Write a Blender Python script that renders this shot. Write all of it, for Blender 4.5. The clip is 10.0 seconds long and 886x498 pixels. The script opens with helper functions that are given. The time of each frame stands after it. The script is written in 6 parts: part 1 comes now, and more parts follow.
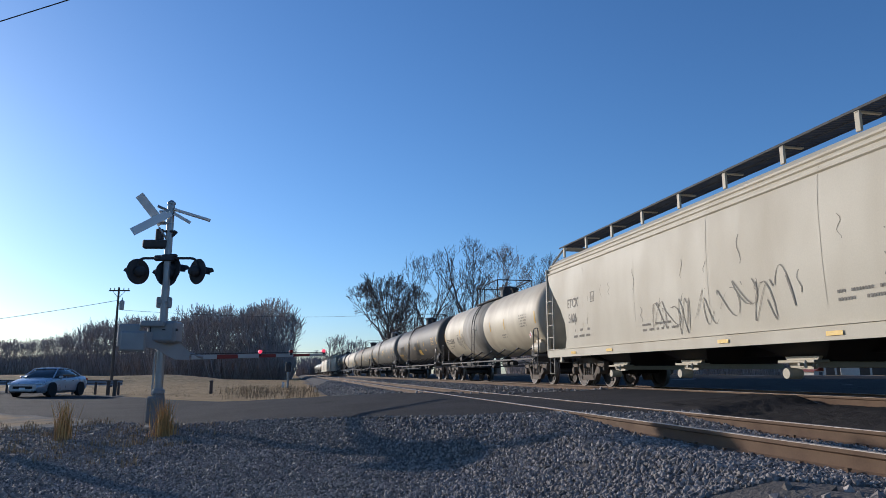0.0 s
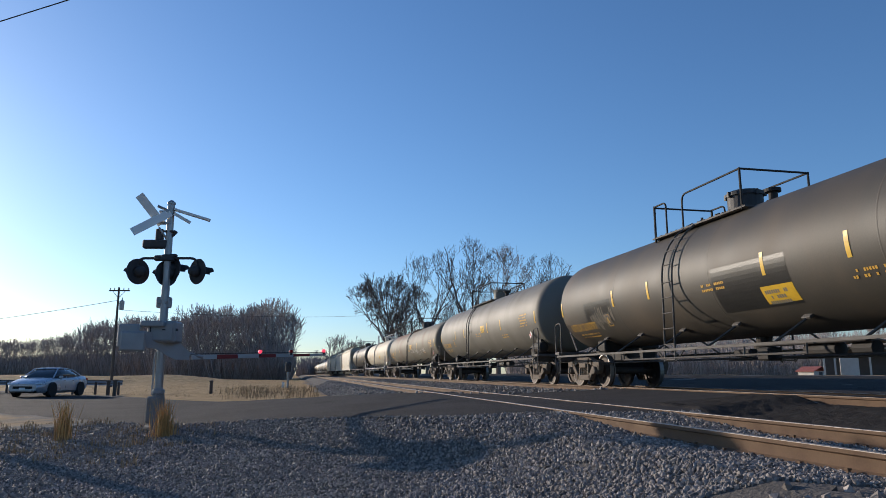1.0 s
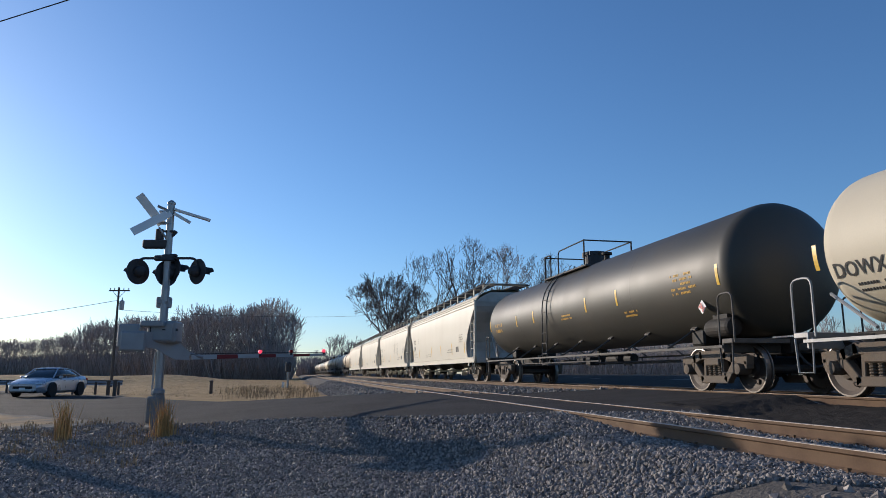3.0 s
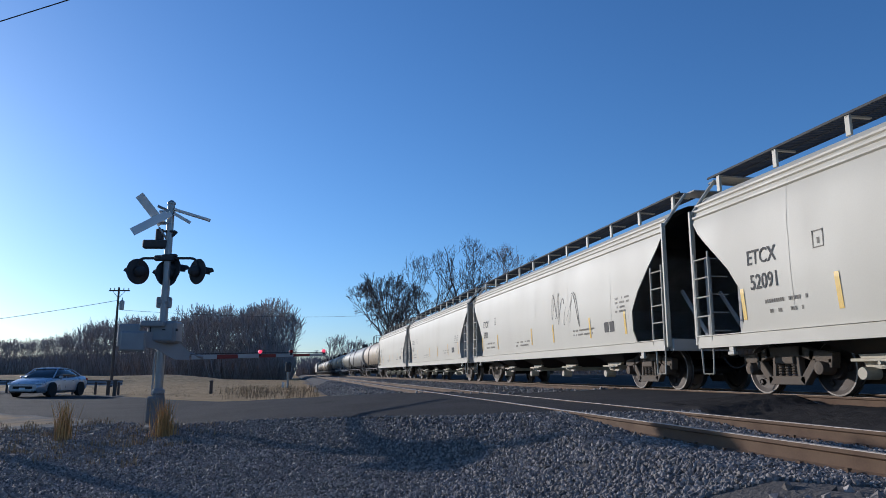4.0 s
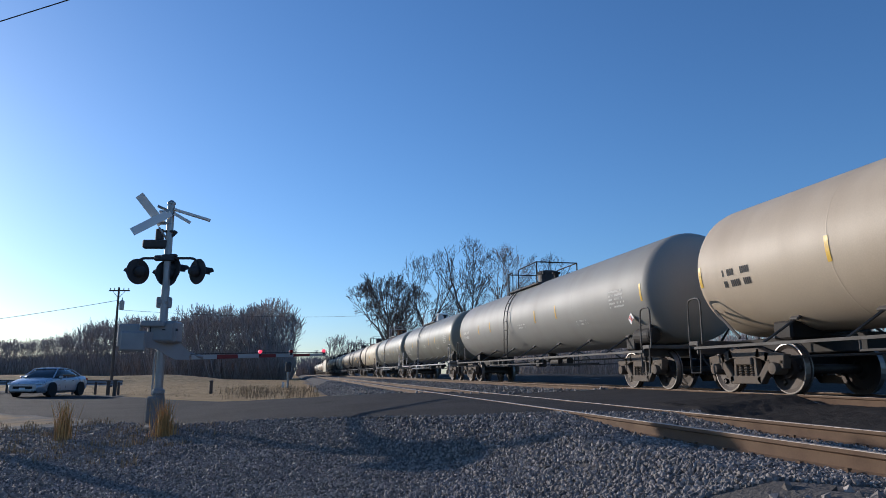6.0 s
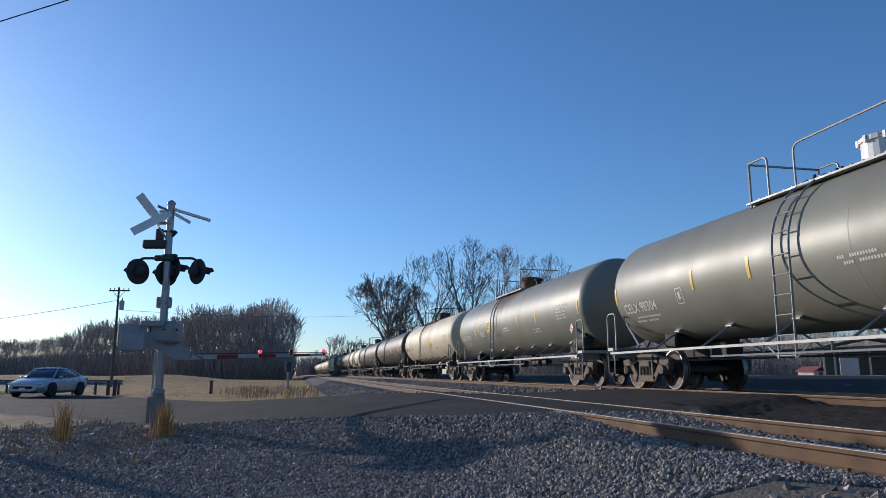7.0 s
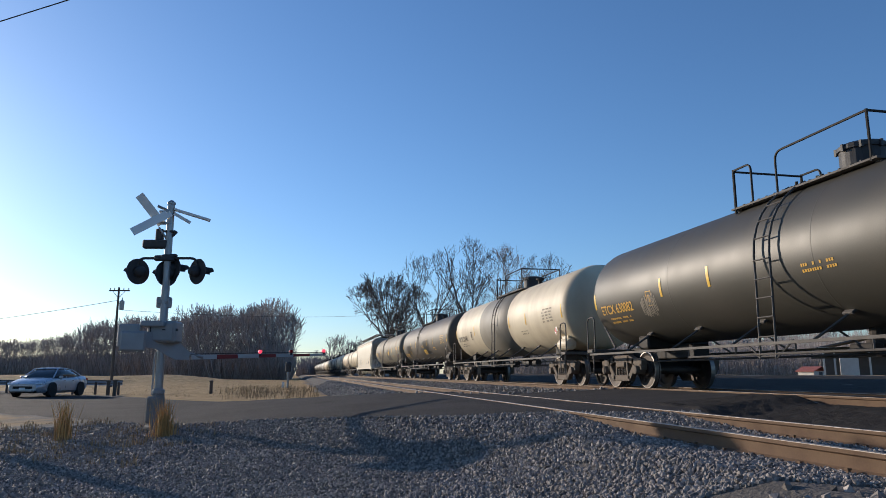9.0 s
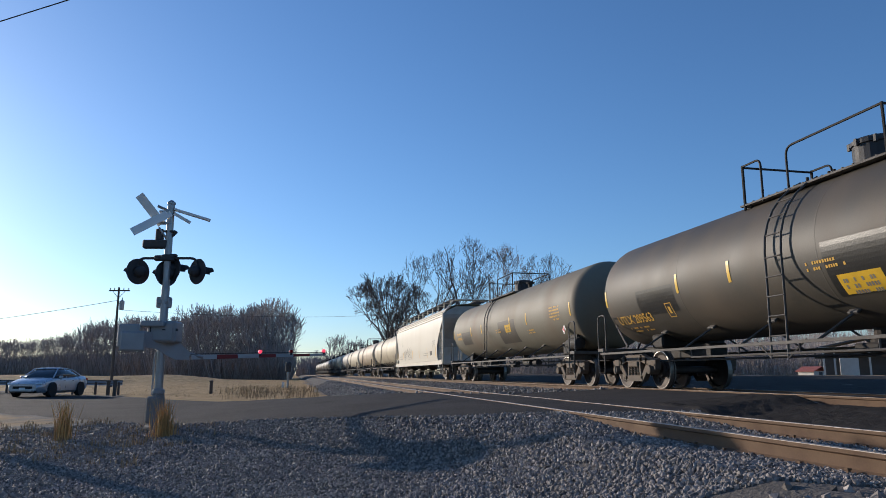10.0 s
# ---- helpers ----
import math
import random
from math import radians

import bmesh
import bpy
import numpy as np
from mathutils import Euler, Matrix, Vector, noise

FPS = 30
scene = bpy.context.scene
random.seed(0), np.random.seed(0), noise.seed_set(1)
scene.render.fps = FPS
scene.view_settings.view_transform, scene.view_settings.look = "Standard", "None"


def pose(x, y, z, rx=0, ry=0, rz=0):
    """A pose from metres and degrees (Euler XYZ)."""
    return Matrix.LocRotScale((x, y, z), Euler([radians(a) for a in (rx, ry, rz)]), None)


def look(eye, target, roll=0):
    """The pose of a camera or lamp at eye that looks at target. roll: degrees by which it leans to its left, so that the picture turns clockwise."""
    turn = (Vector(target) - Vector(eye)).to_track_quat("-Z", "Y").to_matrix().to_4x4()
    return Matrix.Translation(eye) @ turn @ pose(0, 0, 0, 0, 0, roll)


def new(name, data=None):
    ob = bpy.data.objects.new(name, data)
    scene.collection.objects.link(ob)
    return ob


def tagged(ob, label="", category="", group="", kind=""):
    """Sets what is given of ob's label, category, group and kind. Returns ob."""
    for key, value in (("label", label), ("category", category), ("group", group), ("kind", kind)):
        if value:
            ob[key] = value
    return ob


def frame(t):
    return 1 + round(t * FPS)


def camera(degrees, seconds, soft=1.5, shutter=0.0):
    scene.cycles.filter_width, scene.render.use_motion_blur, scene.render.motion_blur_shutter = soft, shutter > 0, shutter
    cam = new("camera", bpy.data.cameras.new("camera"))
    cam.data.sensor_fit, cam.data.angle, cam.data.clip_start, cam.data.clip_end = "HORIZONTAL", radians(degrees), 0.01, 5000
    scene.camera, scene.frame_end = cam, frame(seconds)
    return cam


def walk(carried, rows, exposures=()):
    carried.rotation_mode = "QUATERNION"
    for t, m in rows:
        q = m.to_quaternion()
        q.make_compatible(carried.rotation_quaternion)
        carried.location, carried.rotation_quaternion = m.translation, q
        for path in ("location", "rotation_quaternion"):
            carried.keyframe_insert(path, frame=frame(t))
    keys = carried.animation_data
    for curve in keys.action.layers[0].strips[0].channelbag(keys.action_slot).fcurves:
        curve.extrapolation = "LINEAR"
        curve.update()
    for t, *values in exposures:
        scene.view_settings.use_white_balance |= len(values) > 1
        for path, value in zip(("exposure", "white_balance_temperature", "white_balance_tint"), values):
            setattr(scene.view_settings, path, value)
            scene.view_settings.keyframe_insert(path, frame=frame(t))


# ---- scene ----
# The line of the tracks runs along +y; z = 0 is the top of the rails that carry the train.
EYE = (0.0, 0.0, 0.37)
TURN, RISE = 11.93, 10.15
SPEED = 35.9
TRAIN_X, SIDING_X, SIDING_Z = 9.5, 4.78, -0.18


def ahead(side, depth, z=0.0):
    """A place given by its offset to the side of and its depth along the view."""
    a = radians(TURN)
    return Vector((side * math.cos(a) + depth * math.sin(a), depth * math.cos(a) - side * math.sin(a), z))


cam = camera(65.03, 10.0, soft=0.7)
aim = ahead(0, 10, EYE[2] + 10 * math.tan(radians(RISE)))
walk(cam, [(0.0, look(EYE, aim)), (10.0, look(EYE, aim))], exposures=[(0.0, -0.25, 4950, 11), (0.7, -0.08, 5350, 11), (2.7, -0.09, 5350, 11), (3.8, -0.38, 4720, 11), (5.5, -0.38, 4720, 11), (6.2, -0.2, 5050, 11), (8.1, -0.18, 5050, 11), (8.8, -0.03, 5400, 11), (10.0, -0.11, 5250, 11)])

# ---- light: low winter sun ahead on the open side of the line, clear sky ----
SUN_AZ, SUN_EL = 37.0, 13.5          # degrees towards -x from +y, degrees above the ground
world = bpy.data.worlds.new("sky")
scene.world = world
world.use_nodes = True
wn = world.node_tree.nodes
sky = wn.new("ShaderNodeTexSky")
sky.sky_type = "NISHITA"
sky.sun_disc = False
sky.sun_elevation = radians(SUN_EL)
sky.sun_rotation = radians(-SUN_AZ)
sky.air_density, sky.dust_density, sky.ozone_density = 1.0, 0.35, 3.2
world.node_tree.links.new(sky.outputs[0], wn["Background"].inputs[0])
wn["Background"].inputs[1].default_value = 0.135
sun = new("sun", bpy.data.lights.new("sun", "SUN"))
sun.data.energy, sun.data.angle, sun.data.color = 5.0, radians(0.6), (1.0, 0.77, 0.51)
toward = Vector((-math.sin(radians(SUN_AZ)) * math.cos(radians(SUN_EL)), math.cos(radians(SUN_AZ)) * math.cos(radians(SUN_EL)), math.sin(radians(SUN_EL))))
sun.matrix_world = look(toward * 60, (0, 0, 0))


# ---- materials ----
def material(name, base, rough=0.7, metal=0.0, spot=None, grain=0.25, scale=3.0, fine=40.0, bump=0.1, stains=0.35, streak=False, island=0.0, by_object=0.0, spec=0.4):
    """A painted, mineral or metal surface: base colour, blotches of a second colour at one scale, grain at a finer one."""
    m = bpy.data.materials.new(name)
    m.use_nodes = True
    nt = m.node_tree
    n, l = nt.nodes, nt.links
    b = n["Principled BSDF"]
    b.inputs["Roughness"].default_value, b.inputs["Metallic"].default_value = rough, metal
    b.inputs["Specular IOR Level"].default_value = spec
    tc = n.new("ShaderNodeTexCoord")
    mp = n.new("ShaderNodeMapping")
    if streak:
        mp.inputs["Scale"].default_value = (0.7, 0.7, 0.28)
    l.new(tc.outputs["Object"], mp.inputs[0])
    big, small = n.new("ShaderNodeTexNoise"), n.new("ShaderNodeTexNoise")
    big.inputs["Scale"].default_value, small.inputs["Scale"].default_value = scale, fine
    big.inputs["Detail"].default_value, small.inputs["Detail"].default_value = 6, 4
    l.new(mp.outputs[0], big.inputs[0])
    l.new(tc.outputs["Object"], small.inputs[0])
    ramp = n.new("ShaderNodeMapRange")
    ramp.inputs[1].default_value, ramp.inputs[2].default_value = 0.42, 0.72
    ramp.inputs[4].default_value = stains
    l.new(big.outputs[0], ramp.inputs[0])
    mix = n.new("ShaderNodeMix")
    mix.data_type = "RGBA"
    mix.inputs[6].default_value = (*base, 1)
    mix.inputs[7].default_value = (*(spot or tuple(c * 0.55 for c in base)), 1)
    l.new(ramp.outputs[0], mix.inputs[0])
    hsv = n.new("ShaderNodeHueSaturation")
    val = n.new("ShaderNodeMapRange")
    val.inputs[3].default_value, val.inputs[4].default_value = 1 - grain, 1 + grain
    l.new(small.outputs[0], val.inputs[0])
    last = val.outputs[0]
    if island or by_object:
        src = n.new("ShaderNodeNewGeometry").outputs["Random Per Island"] if island else n.new("ShaderNodeObjectInfo").outputs["Random"]
        r = n.new("ShaderNodeMapRange")
        k = island or by_object
        r.inputs[3].default_value, r.inputs[4].default_value = 1 - k, 1 + k
        l.new(src, r.inputs[0])
        mul = n.new("ShaderNodeMath")
        mul.operation = "MULTIPLY"
        l.new(last, mul.inputs[0])
        l.new(r.outputs[0], mul.inputs[1])
        last = mul.outputs[0]
    l.new(last, hsv.inputs["Value"])
    l.new(mix.outputs[2], hsv.inputs["Color"])
    l.new(hsv.outputs[0], b.inputs["Base Color"])
    if bump:
        bp = n.new("ShaderNodeBump")
        bp.inputs["Strength"].default_value, bp.inputs["Distance"].default_value = bump, 0.02
        l.new(small.outputs[0], bp.inputs["Height"])
        l.new(bp.outputs[0], b.inputs["Normal"])
    rr = n.new("ShaderNodeMapRange")
    rr.inputs[3].default_value, rr.inputs[4].default_value = max(rough - 0.1, 0.05), min(rough + 0.12, 1)
    l.new(big.outputs[0], rr.inputs[0])
    l.new(rr.outputs[0], b.inputs["Roughness"])
    return m


def glow(name, colour, strength):
    m = bpy.data.materials.new(name)
    m.use_nodes = True
    b = m.node_tree.nodes["Principled BSDF"]
    b.inputs["Base Color"].default_value = (*colour, 1)
    b.inputs["Emission Color"].default_value = (*colour, 1)
    b.inputs["Emission Strength"].default_value = strength
    return m


CREAM = material("cream_paint", (0.62, 0.54, 0.385), 0.55, stains=0.5, spot=(0.34, 0.26, 0.17), streak=True, scale=1.6, grain=0.06, bump=0.02)
WHITE = material("white_paint", (0.58, 0.515, 0.385), 0.6, stains=0.22, spot=(0.45, 0.38, 0.28), streak=True, scale=1.4, grain=0.05, bump=0.02)
SLOPE_GREY = material("grimy_end_paint", (0.48, 0.465, 0.43), 0.8, spot=(0.3, 0.28, 0.25), stains=0.6, scale=2, grain=0.15)
HOPPER_WHITE = material("hopper_paint", (0.55, 0.505, 0.40), 0.52, stains=0.2, spot=(0.48, 0.42, 0.33), streak=True, scale=1.2, grain=0.04, bump=0.02)
HOPPER_OLD = material("old_hopper_paint", (0.52, 0.465, 0.345), 0.6, stains=0.45, spot=(0.4, 0.33, 0.22), streak=True, scale=1.5, grain=0.08, bump=0.03)
BLACK = material("black_tank_paint", (0.056, 0.052, 0.041), 0.5, stains=0.5, spot=(0.07, 0.06, 0.045), streak=True, scale=1.3, grain=0.12, bump=0.02)
DUSTY = material("dusty_black_paint", (0.066, 0.058, 0.045), 0.58, stains=0.7, spot=(0.12, 0.092, 0.062), streak=True, scale=1.2, grain=0.15, bump=0.03)
GREY = material("grey_tank_paint", (0.31, 0.30, 0.27), 0.55, stains=0.4, spot=(0.24, 0.22, 0.19), streak=True, scale=1.3, grain=0.08, bump=0.02)
DRAB = material("drab_grey_tank_paint", (0.185, 0.172, 0.14), 0.58, stains=0.6, spot=(0.13, 0.112, 0.085), streak=True, scale=1.3, grain=0.1, bump=0.02)
WORN = material("worn_grey_band", (0.30, 0.275, 0.225), 0.65, stains=0.7, spot=(0.16, 0.13, 0.095), streak=True, scale=2.0, grain=0.15, bump=0.03)
GREEN_GREY = material("green_grey_tank_paint", (0.235, 0.23, 0.185), 0.45, stains=0.45, spot=(0.16, 0.14, 0.11), streak=True, scale=1.2, grain=0.07, bump=0.02)
OLIVE = material("weathered_olive_paint", (0.185, 0.168, 0.122), 0.64, stains=0.7, spot=(0.17, 0.12, 0.075), streak=True, scale=1.0, grain=0.12, bump=0.03)
TAN = material("dirty_tan_paint", (0.52, 0.43, 0.31), 0.55, stains=0.4, spot=(0.32, 0.24, 0.16), streak=True, scale=1.3, grain=0.1, bump=0.03)
RUST = material("rust", (0.16, 0.075, 0.035), 0.85, stains=0.6, spot=(0.07, 0.035, 0.02), scale=5, grain=0.25)
RAIL_DUST = material("dusty_rail_steel", (0.10, 0.09, 0.08), 0.7, spot=(0.06, 0.05, 0.04), stains=0.6, scale=4, grain=0.2)
FRAME_BLACK = material("underframe_black", (0.02, 0.018, 0.016), 0.75, spot=(0.05, 0.035, 0.025), stains=0.6, scale=4, grain=0.2)
TRUCK_BROWN = material("truck_casting", (0.12, 0.096, 0.072), 0.8, spot=(0.17, 0.125, 0.085), stains=0.7, scale=6, grain=0.25)
WHEEL_STEEL = material("wheel_steel", (0.05, 0.038, 0.03), 0.6, metal=0.3, spot=(0.1, 0.07, 0.05), scale=8)
TREAD = material("bright_tread", (0.26, 0.235, 0.21), 0.45, metal=0.8, stains=0.2, scale=12, grain=0.1)
RAIL_RUST = material("rail_side", (0.14, 0.086, 0.048), 0.85, spot=(0.075, 0.045, 0.03), stains=0.6, scale=3, fine=60, grain=0.2)
MAIN_TOP = material("main_rail_head", (0.24, 0.19, 0.15), 0.5, metal=0.6, stains=0.5, scale=4, grain=0.15)
RAIL_TOP = material("rail_head", (0.44, 0.39, 0.35), 0.45, metal=0.5, stains=0.25, scale=4, grain=0.15)
TIE = material("creosoted_tie", (0.045, 0.035, 0.028), 0.9, spot=(0.09, 0.07, 0.055), stains=0.6, scale=5, grain=0.3, bump=0.4, by_object=0.35)
STONE = material("ballast_stone", (0.255, 0.22, 0.19), 0.66, spot=(0.12, 0.108, 0.10), stains=0.7, scale=8, fine=60, grain=0.25, bump=0.3, island=0.6)
ASPHALT = material("worn_asphalt", (0.05, 0.045, 0.043), 0.92, spot=(0.036, 0.033, 0.032), stains=0.9, scale=0.7, fine=70, grain=0.35, bump=0.6, spec=0.12)
GRATING = material("dull_grating_steel", (0.11, 0.11, 0.11), 0.85, spot=(0.07, 0.06, 0.05), scale=4, grain=0.1, spec=0.2)
GALV = material("galvanised_steel", (0.33, 0.33, 0.33), 0.45, metal=0.7, spot=(0.22, 0.22, 0.22), scale=4, grain=0.08)
SIGNAL_BLACK = material("signal_black", (0.04, 0.04, 0.043), 0.6, scale=5, grain=0.1)
SIGNAL_GREY = material("signal_aluminium_paint", (0.30, 0.30, 0.30), 0.5, metal=0.2, spot=(0.2, 0.19, 0.18), scale=3, grain=0.06)
SIGN_WHITE = material("sign_white", (0.72, 0.72, 0.70), 0.5, scale=3, stains=0.15, grain=0.04)
GATE_WHITE = material("gate_white", (0.42, 0.42, 0.41), 0.5, scale=3, stains=0.2, grain=0.05)
GATE_RED = material("gate_red", (0.22, 0.03, 0.03), 0.45, scale=4, grain=0.05)
YELLOW = material("reflector_yellow", (0.74, 0.46, 0.025), 0.4, scale=6, stains=0.3, grain=0.08)
LETTER_YELLOW = material("yellow_stencil", (0.65, 0.38, 0.05), 0.6, scale=20, stains=0.3, grain=0.1)
LETTER_BLACK = material("black_stencil", (0.055, 0.05, 0.045), 0.7, scale=20, stains=0.3, grain=0.1)
LETTER_WHITE = material("white_stencil", (0.68, 0.67, 0.62), 0.6, scale=20, stains=0.3, grain=0.1)
LETTER_FAINT = material("faded_stencil", (0.26, 0.23, 0.18), 0.7, scale=20, stains=0.4, grain=0.2)
REPAINT = material("fresh_black_patch", (0.032, 0.031, 0.028), 0.34, scale=4, stains=0.3, grain=0.08)
RED_INK = material("red_diamond", (0.5, 0.05, 0.04), 0.5, scale=9, grain=0.05)
BARK = material("bare_bark", (0.15, 0.12, 0.10), 0.9, spot=(0.2, 0.17, 0.15), stains=0.5, scale=3, grain=0.3, bump=0.3)
TWIG = material("twig_mass", (0.33, 0.285, 0.26), 0.95, spot=(0.24, 0.2, 0.18), stains=0.5, scale=0.4, grain=0.3, island=0.35)
DULL_STRAW = material("dull_field_grass", (0.30, 0.21, 0.11), 0.9, spot=(0.2, 0.14, 0.08), scale=1, grain=0.25, island=0.45)
STRAW = material("dry_broom_grass", (0.52, 0.33, 0.12), 0.85, spot=(0.35, 0.2, 0.08), scale=2, grain=0.2, island=0.4)
CONCRETE = material("weathered_concrete", (0.22, 0.205, 0.19), 0.9, spot=(0.13, 0.12, 0.11), stains=0.6, scale=4, grain=0.15, bump=0.3)
WOOD_POLE = material("weathered_pole_wood", (0.10, 0.08, 0.065), 0.9, scale=3, grain=0.3, streak=True)
CABLE = material("black_cable", (0.02, 0.02, 0.02), 0.6, scale=10)


def rust_stained(name, source, rust, y0, half, z_from, z_full, cover, length):
    """A copy of a tank's paint with rust that has run down from its crown, most about y0 along the tank."""
    m = source.copy()
    m.name = name
    n, l = m.node_tree.nodes, m.node_tree.links
    b = n["Principled BSDF"]
    tc, sep = n.new("ShaderNodeTexCoord"), n.new("ShaderNodeSeparateXYZ")
    l.new(tc.outputs["Object"], sep.inputs[0])
    mp, no = n.new("ShaderNodeMapping"), n.new("ShaderNodeTexNoise")
    mp.inputs["Scale"].default_value = (0.4, 2.6, length)
    no.inputs["Scale"].default_value, no.inputs["Detail"].default_value = 1.2, 7
    l.new(tc.outputs["Object"], mp.inputs[0])
    l.new(mp.outputs[0], no.inputs[0])
    shift, far, near, high, soft, both, total = [n.new("ShaderNodeMath") for _ in range(3)] + [n.new("ShaderNodeMapRange"), n.new("ShaderNodeMapRange"), n.new("ShaderNodeMath"), n.new("ShaderNodeMath")]
    shift.operation, shift.inputs[1].default_value = "SUBTRACT", y0
    far.operation = "ABSOLUTE"
    near.operation, near.inputs[1].default_value = "DIVIDE", half
    both.operation, total.operation = "SUBTRACT", "ADD"
    l.new(sep.outputs["Y"], shift.inputs[0])
    l.new(shift.outputs[0], far.inputs[0])
    l.new(far.outputs[0], near.inputs[0])
    high.inputs[1].default_value, high.inputs[2].default_value = z_from, z_full
    high.inputs[4].default_value = 1.1
    l.new(sep.outputs["Z"], high.inputs[0])
    l.new(high.outputs[0], both.inputs[0])
    l.new(near.outputs[0], both.inputs[1])
    l.new(both.outputs[0], total.inputs[0])
    l.new(no.outputs[0], total.inputs[1])
    soft.inputs[1].default_value, soft.inputs[2].default_value, soft.inputs[4].default_value = 0.5, 1.0, cover
    l.new(total.outputs[0], soft.inputs[0])
    mix = n.new("ShaderNodeMix")
    mix.data_type = "RGBA"
    mix.inputs[7].default_value = (*rust, 1)
    l.new(soft.outputs[0], mix.inputs[0])
    l.new(b.inputs["Base Color"].links[0].from_socket, mix.inputs[6])
    l.new(mix.outputs[2], b.inputs["Base Color"])
    return m


GREEN_RUSTED = rust_stained("rusted_green_grey_paint", GREEN_GREY, (0.13, 0.06, 0.028), 0.7, 2.4, 2.5, 3.8, 0.85, 0.3)
OLIVE_RUSTED = rust_stained("rusted_olive_paint", OLIVE, (0.21, 0.095, 0.035), 5.5, 9.0, 2.75, 3.7, 0.7, 0.5)
CREAM_RUSTED = rust_stained("rusted_cream_paint", CREAM, (0.17, 0.075, 0.03), 0.0, 5.0, 2.8, 4.3, 0.7, 0.25)

# ---- mesh helpers ----
def part(name, bm, mat, parent=None, label="", smooth=False):
    me = bm
    if isinstance(bm, bmesh.types.BMesh):
        me = bpy.data.meshes.new(name)
        bm.to_mesh(me)
        bm.free()
        if mat is not None:
            me.materials.append(mat)
        if smooth:
            me.polygons.foreach_set("use_smooth", [True] * len(me.polygons))
    ob = new(name, me)
    if parent is not None:
        ob.parent = parent
    if label:
        ob["label"] = label
    return ob


CACHE = {}
R, ZC = 1.35, 2.46          # radius of a tank and height of its axis


def shared(key, build, mat, smooth=False):
    """One mesh for alike parts: built the first time, then reused."""
    k = (key, mat.name, R)
    if k not in CACHE:
        bm = bmesh.new()
        build(bm)
        me = bpy.data.meshes.new(str(key[0] if isinstance(key, tuple) else key))
        bm.to_mesh(me)
        bm.free()
        me.materials.append(mat)
        if smooth:
            me.polygons.foreach_set("use_smooth", [True] * len(me.polygons))
        CACHE[k] = me
    return CACHE[k]


def place(name, key, build, mat, parent, m=None, label="", smooth=False):
    ob = part(name, shared(key, build, mat, smooth), None, parent, label)
    if m is not None:
        ob.matrix_basis = m
    return ob


def box(bm, x, y, z, sx, sy, sz, bevel=0.0, m=None):
    """A block centred on x, y, z."""
    t = Matrix.Translation((x, y, z)) @ (m or Matrix()) @ Matrix.Diagonal((sx, sy, sz, 1))
    made = bmesh.ops.create_cube(bm, size=1, matrix=t)["verts"]
    if bevel:
        edges = {e for v in made for e in v.link_edges}
        bmesh.ops.bevel(bm, geom=list(edges), offset=bevel, segments=1, affect="EDGES", profile=0.5)


def tube(bm, pts, r, seg=6, closed=False):
    """A round bar through points; r may be one radius or one per point."""
    pts = [Vector(p) for p in pts]
    n = len(pts)
    rs = r if isinstance(r, (list, tuple)) else [r] * n
    rings = []
    side = None
    for i, p in enumerate(pts):
        a, b = pts[max(i - 1, 0)], pts[min(i + 1, n - 1)]
        d = (b - a).normalized()
        if side is None:
            side = d.orthogonal().normalized()
        else:
            side = (side - d * side.dot(d)).normalized()
        up = d.cross(side)
        rings.append([bm.verts.new(p + (side * math.cos(2 * math.pi * k / seg) + up * math.sin(2 * math.pi * k / seg)) * rs[i]) for k in range(seg)])
    for a, b in zip(rings, rings[1:]):
        for k in range(seg):
            bm.faces.new((a[k], a[(k + 1) % seg], b[(k + 1) % seg], b[k]))
    bm.faces.new(rings[0][::-1])
    bm.faces.new(rings[-1])


def lathe(bm, profile, seg=48, axis="Y", at=(0, 0, 0)):
    """Turns (radius, height) pairs about an axis."""
    at = Vector(at)
    rings = []
    for r, h in profile:
        ring = []
        for k in range(seg):
            c, s = math.cos(2 * math.pi * k / seg) * r, math.sin(2 * math.pi * k / seg) * r
            ring.append(bm.verts.new(at + (Vector((c, h, s)) if axis == "Y" else Vector((c, s, h)) if axis == "Z" else Vector((h, c, s)))))
        rings.append(ring)
    for a, b in zip(rings, rings[1:]):
        for k in range(seg):
            bm.faces.new((a[k], a[(k + 1) % seg], b[(k + 1) % seg], b[k]))
    bm.faces.new(rings[0][::-1])
    bm.faces.new(rings[-1])
    bmesh.ops.recalc_face_normals(bm, faces=bm.faces)


def prism(bm, outline, y0, y1, axis="Y"):
    """Extrudes an outline of (x, z) pairs from y0 to y1 (or (y, z) pairs along x)."""
    f = (lambda a, b, h: (a, h, b)) if axis == "Y" else (lambda a, b, h: (h, a, b)) if axis == "X" else (lambda a, b, h: (a, b, h))
    lo = [bm.verts.new(f(a, b, y0)) for a, b in outline]
    hi = [bm.verts.new(f(a, b, y1)) for a, b in outline]
    n = len(lo)
    for k in range(n):
        bm.faces.new((lo[k], lo[(k + 1) % n], hi[(k + 1) % n], hi[k]))
    bm.faces.new(lo[::-1])
    bm.faces.new(hi)
    bmesh.ops.recalc_face_normals(bm, faces=bm.faces)


def bent(p, q, r, k=5):
    """Points of a smooth corner from p by way of q to r."""
    p, q, r = Vector(p), Vector(q), Vector(r)
    return [(1 - u) ** 2 * p + 2 * u * (1 - u) * q + u * u * r for u in [i / k for i in range(k + 1)]]

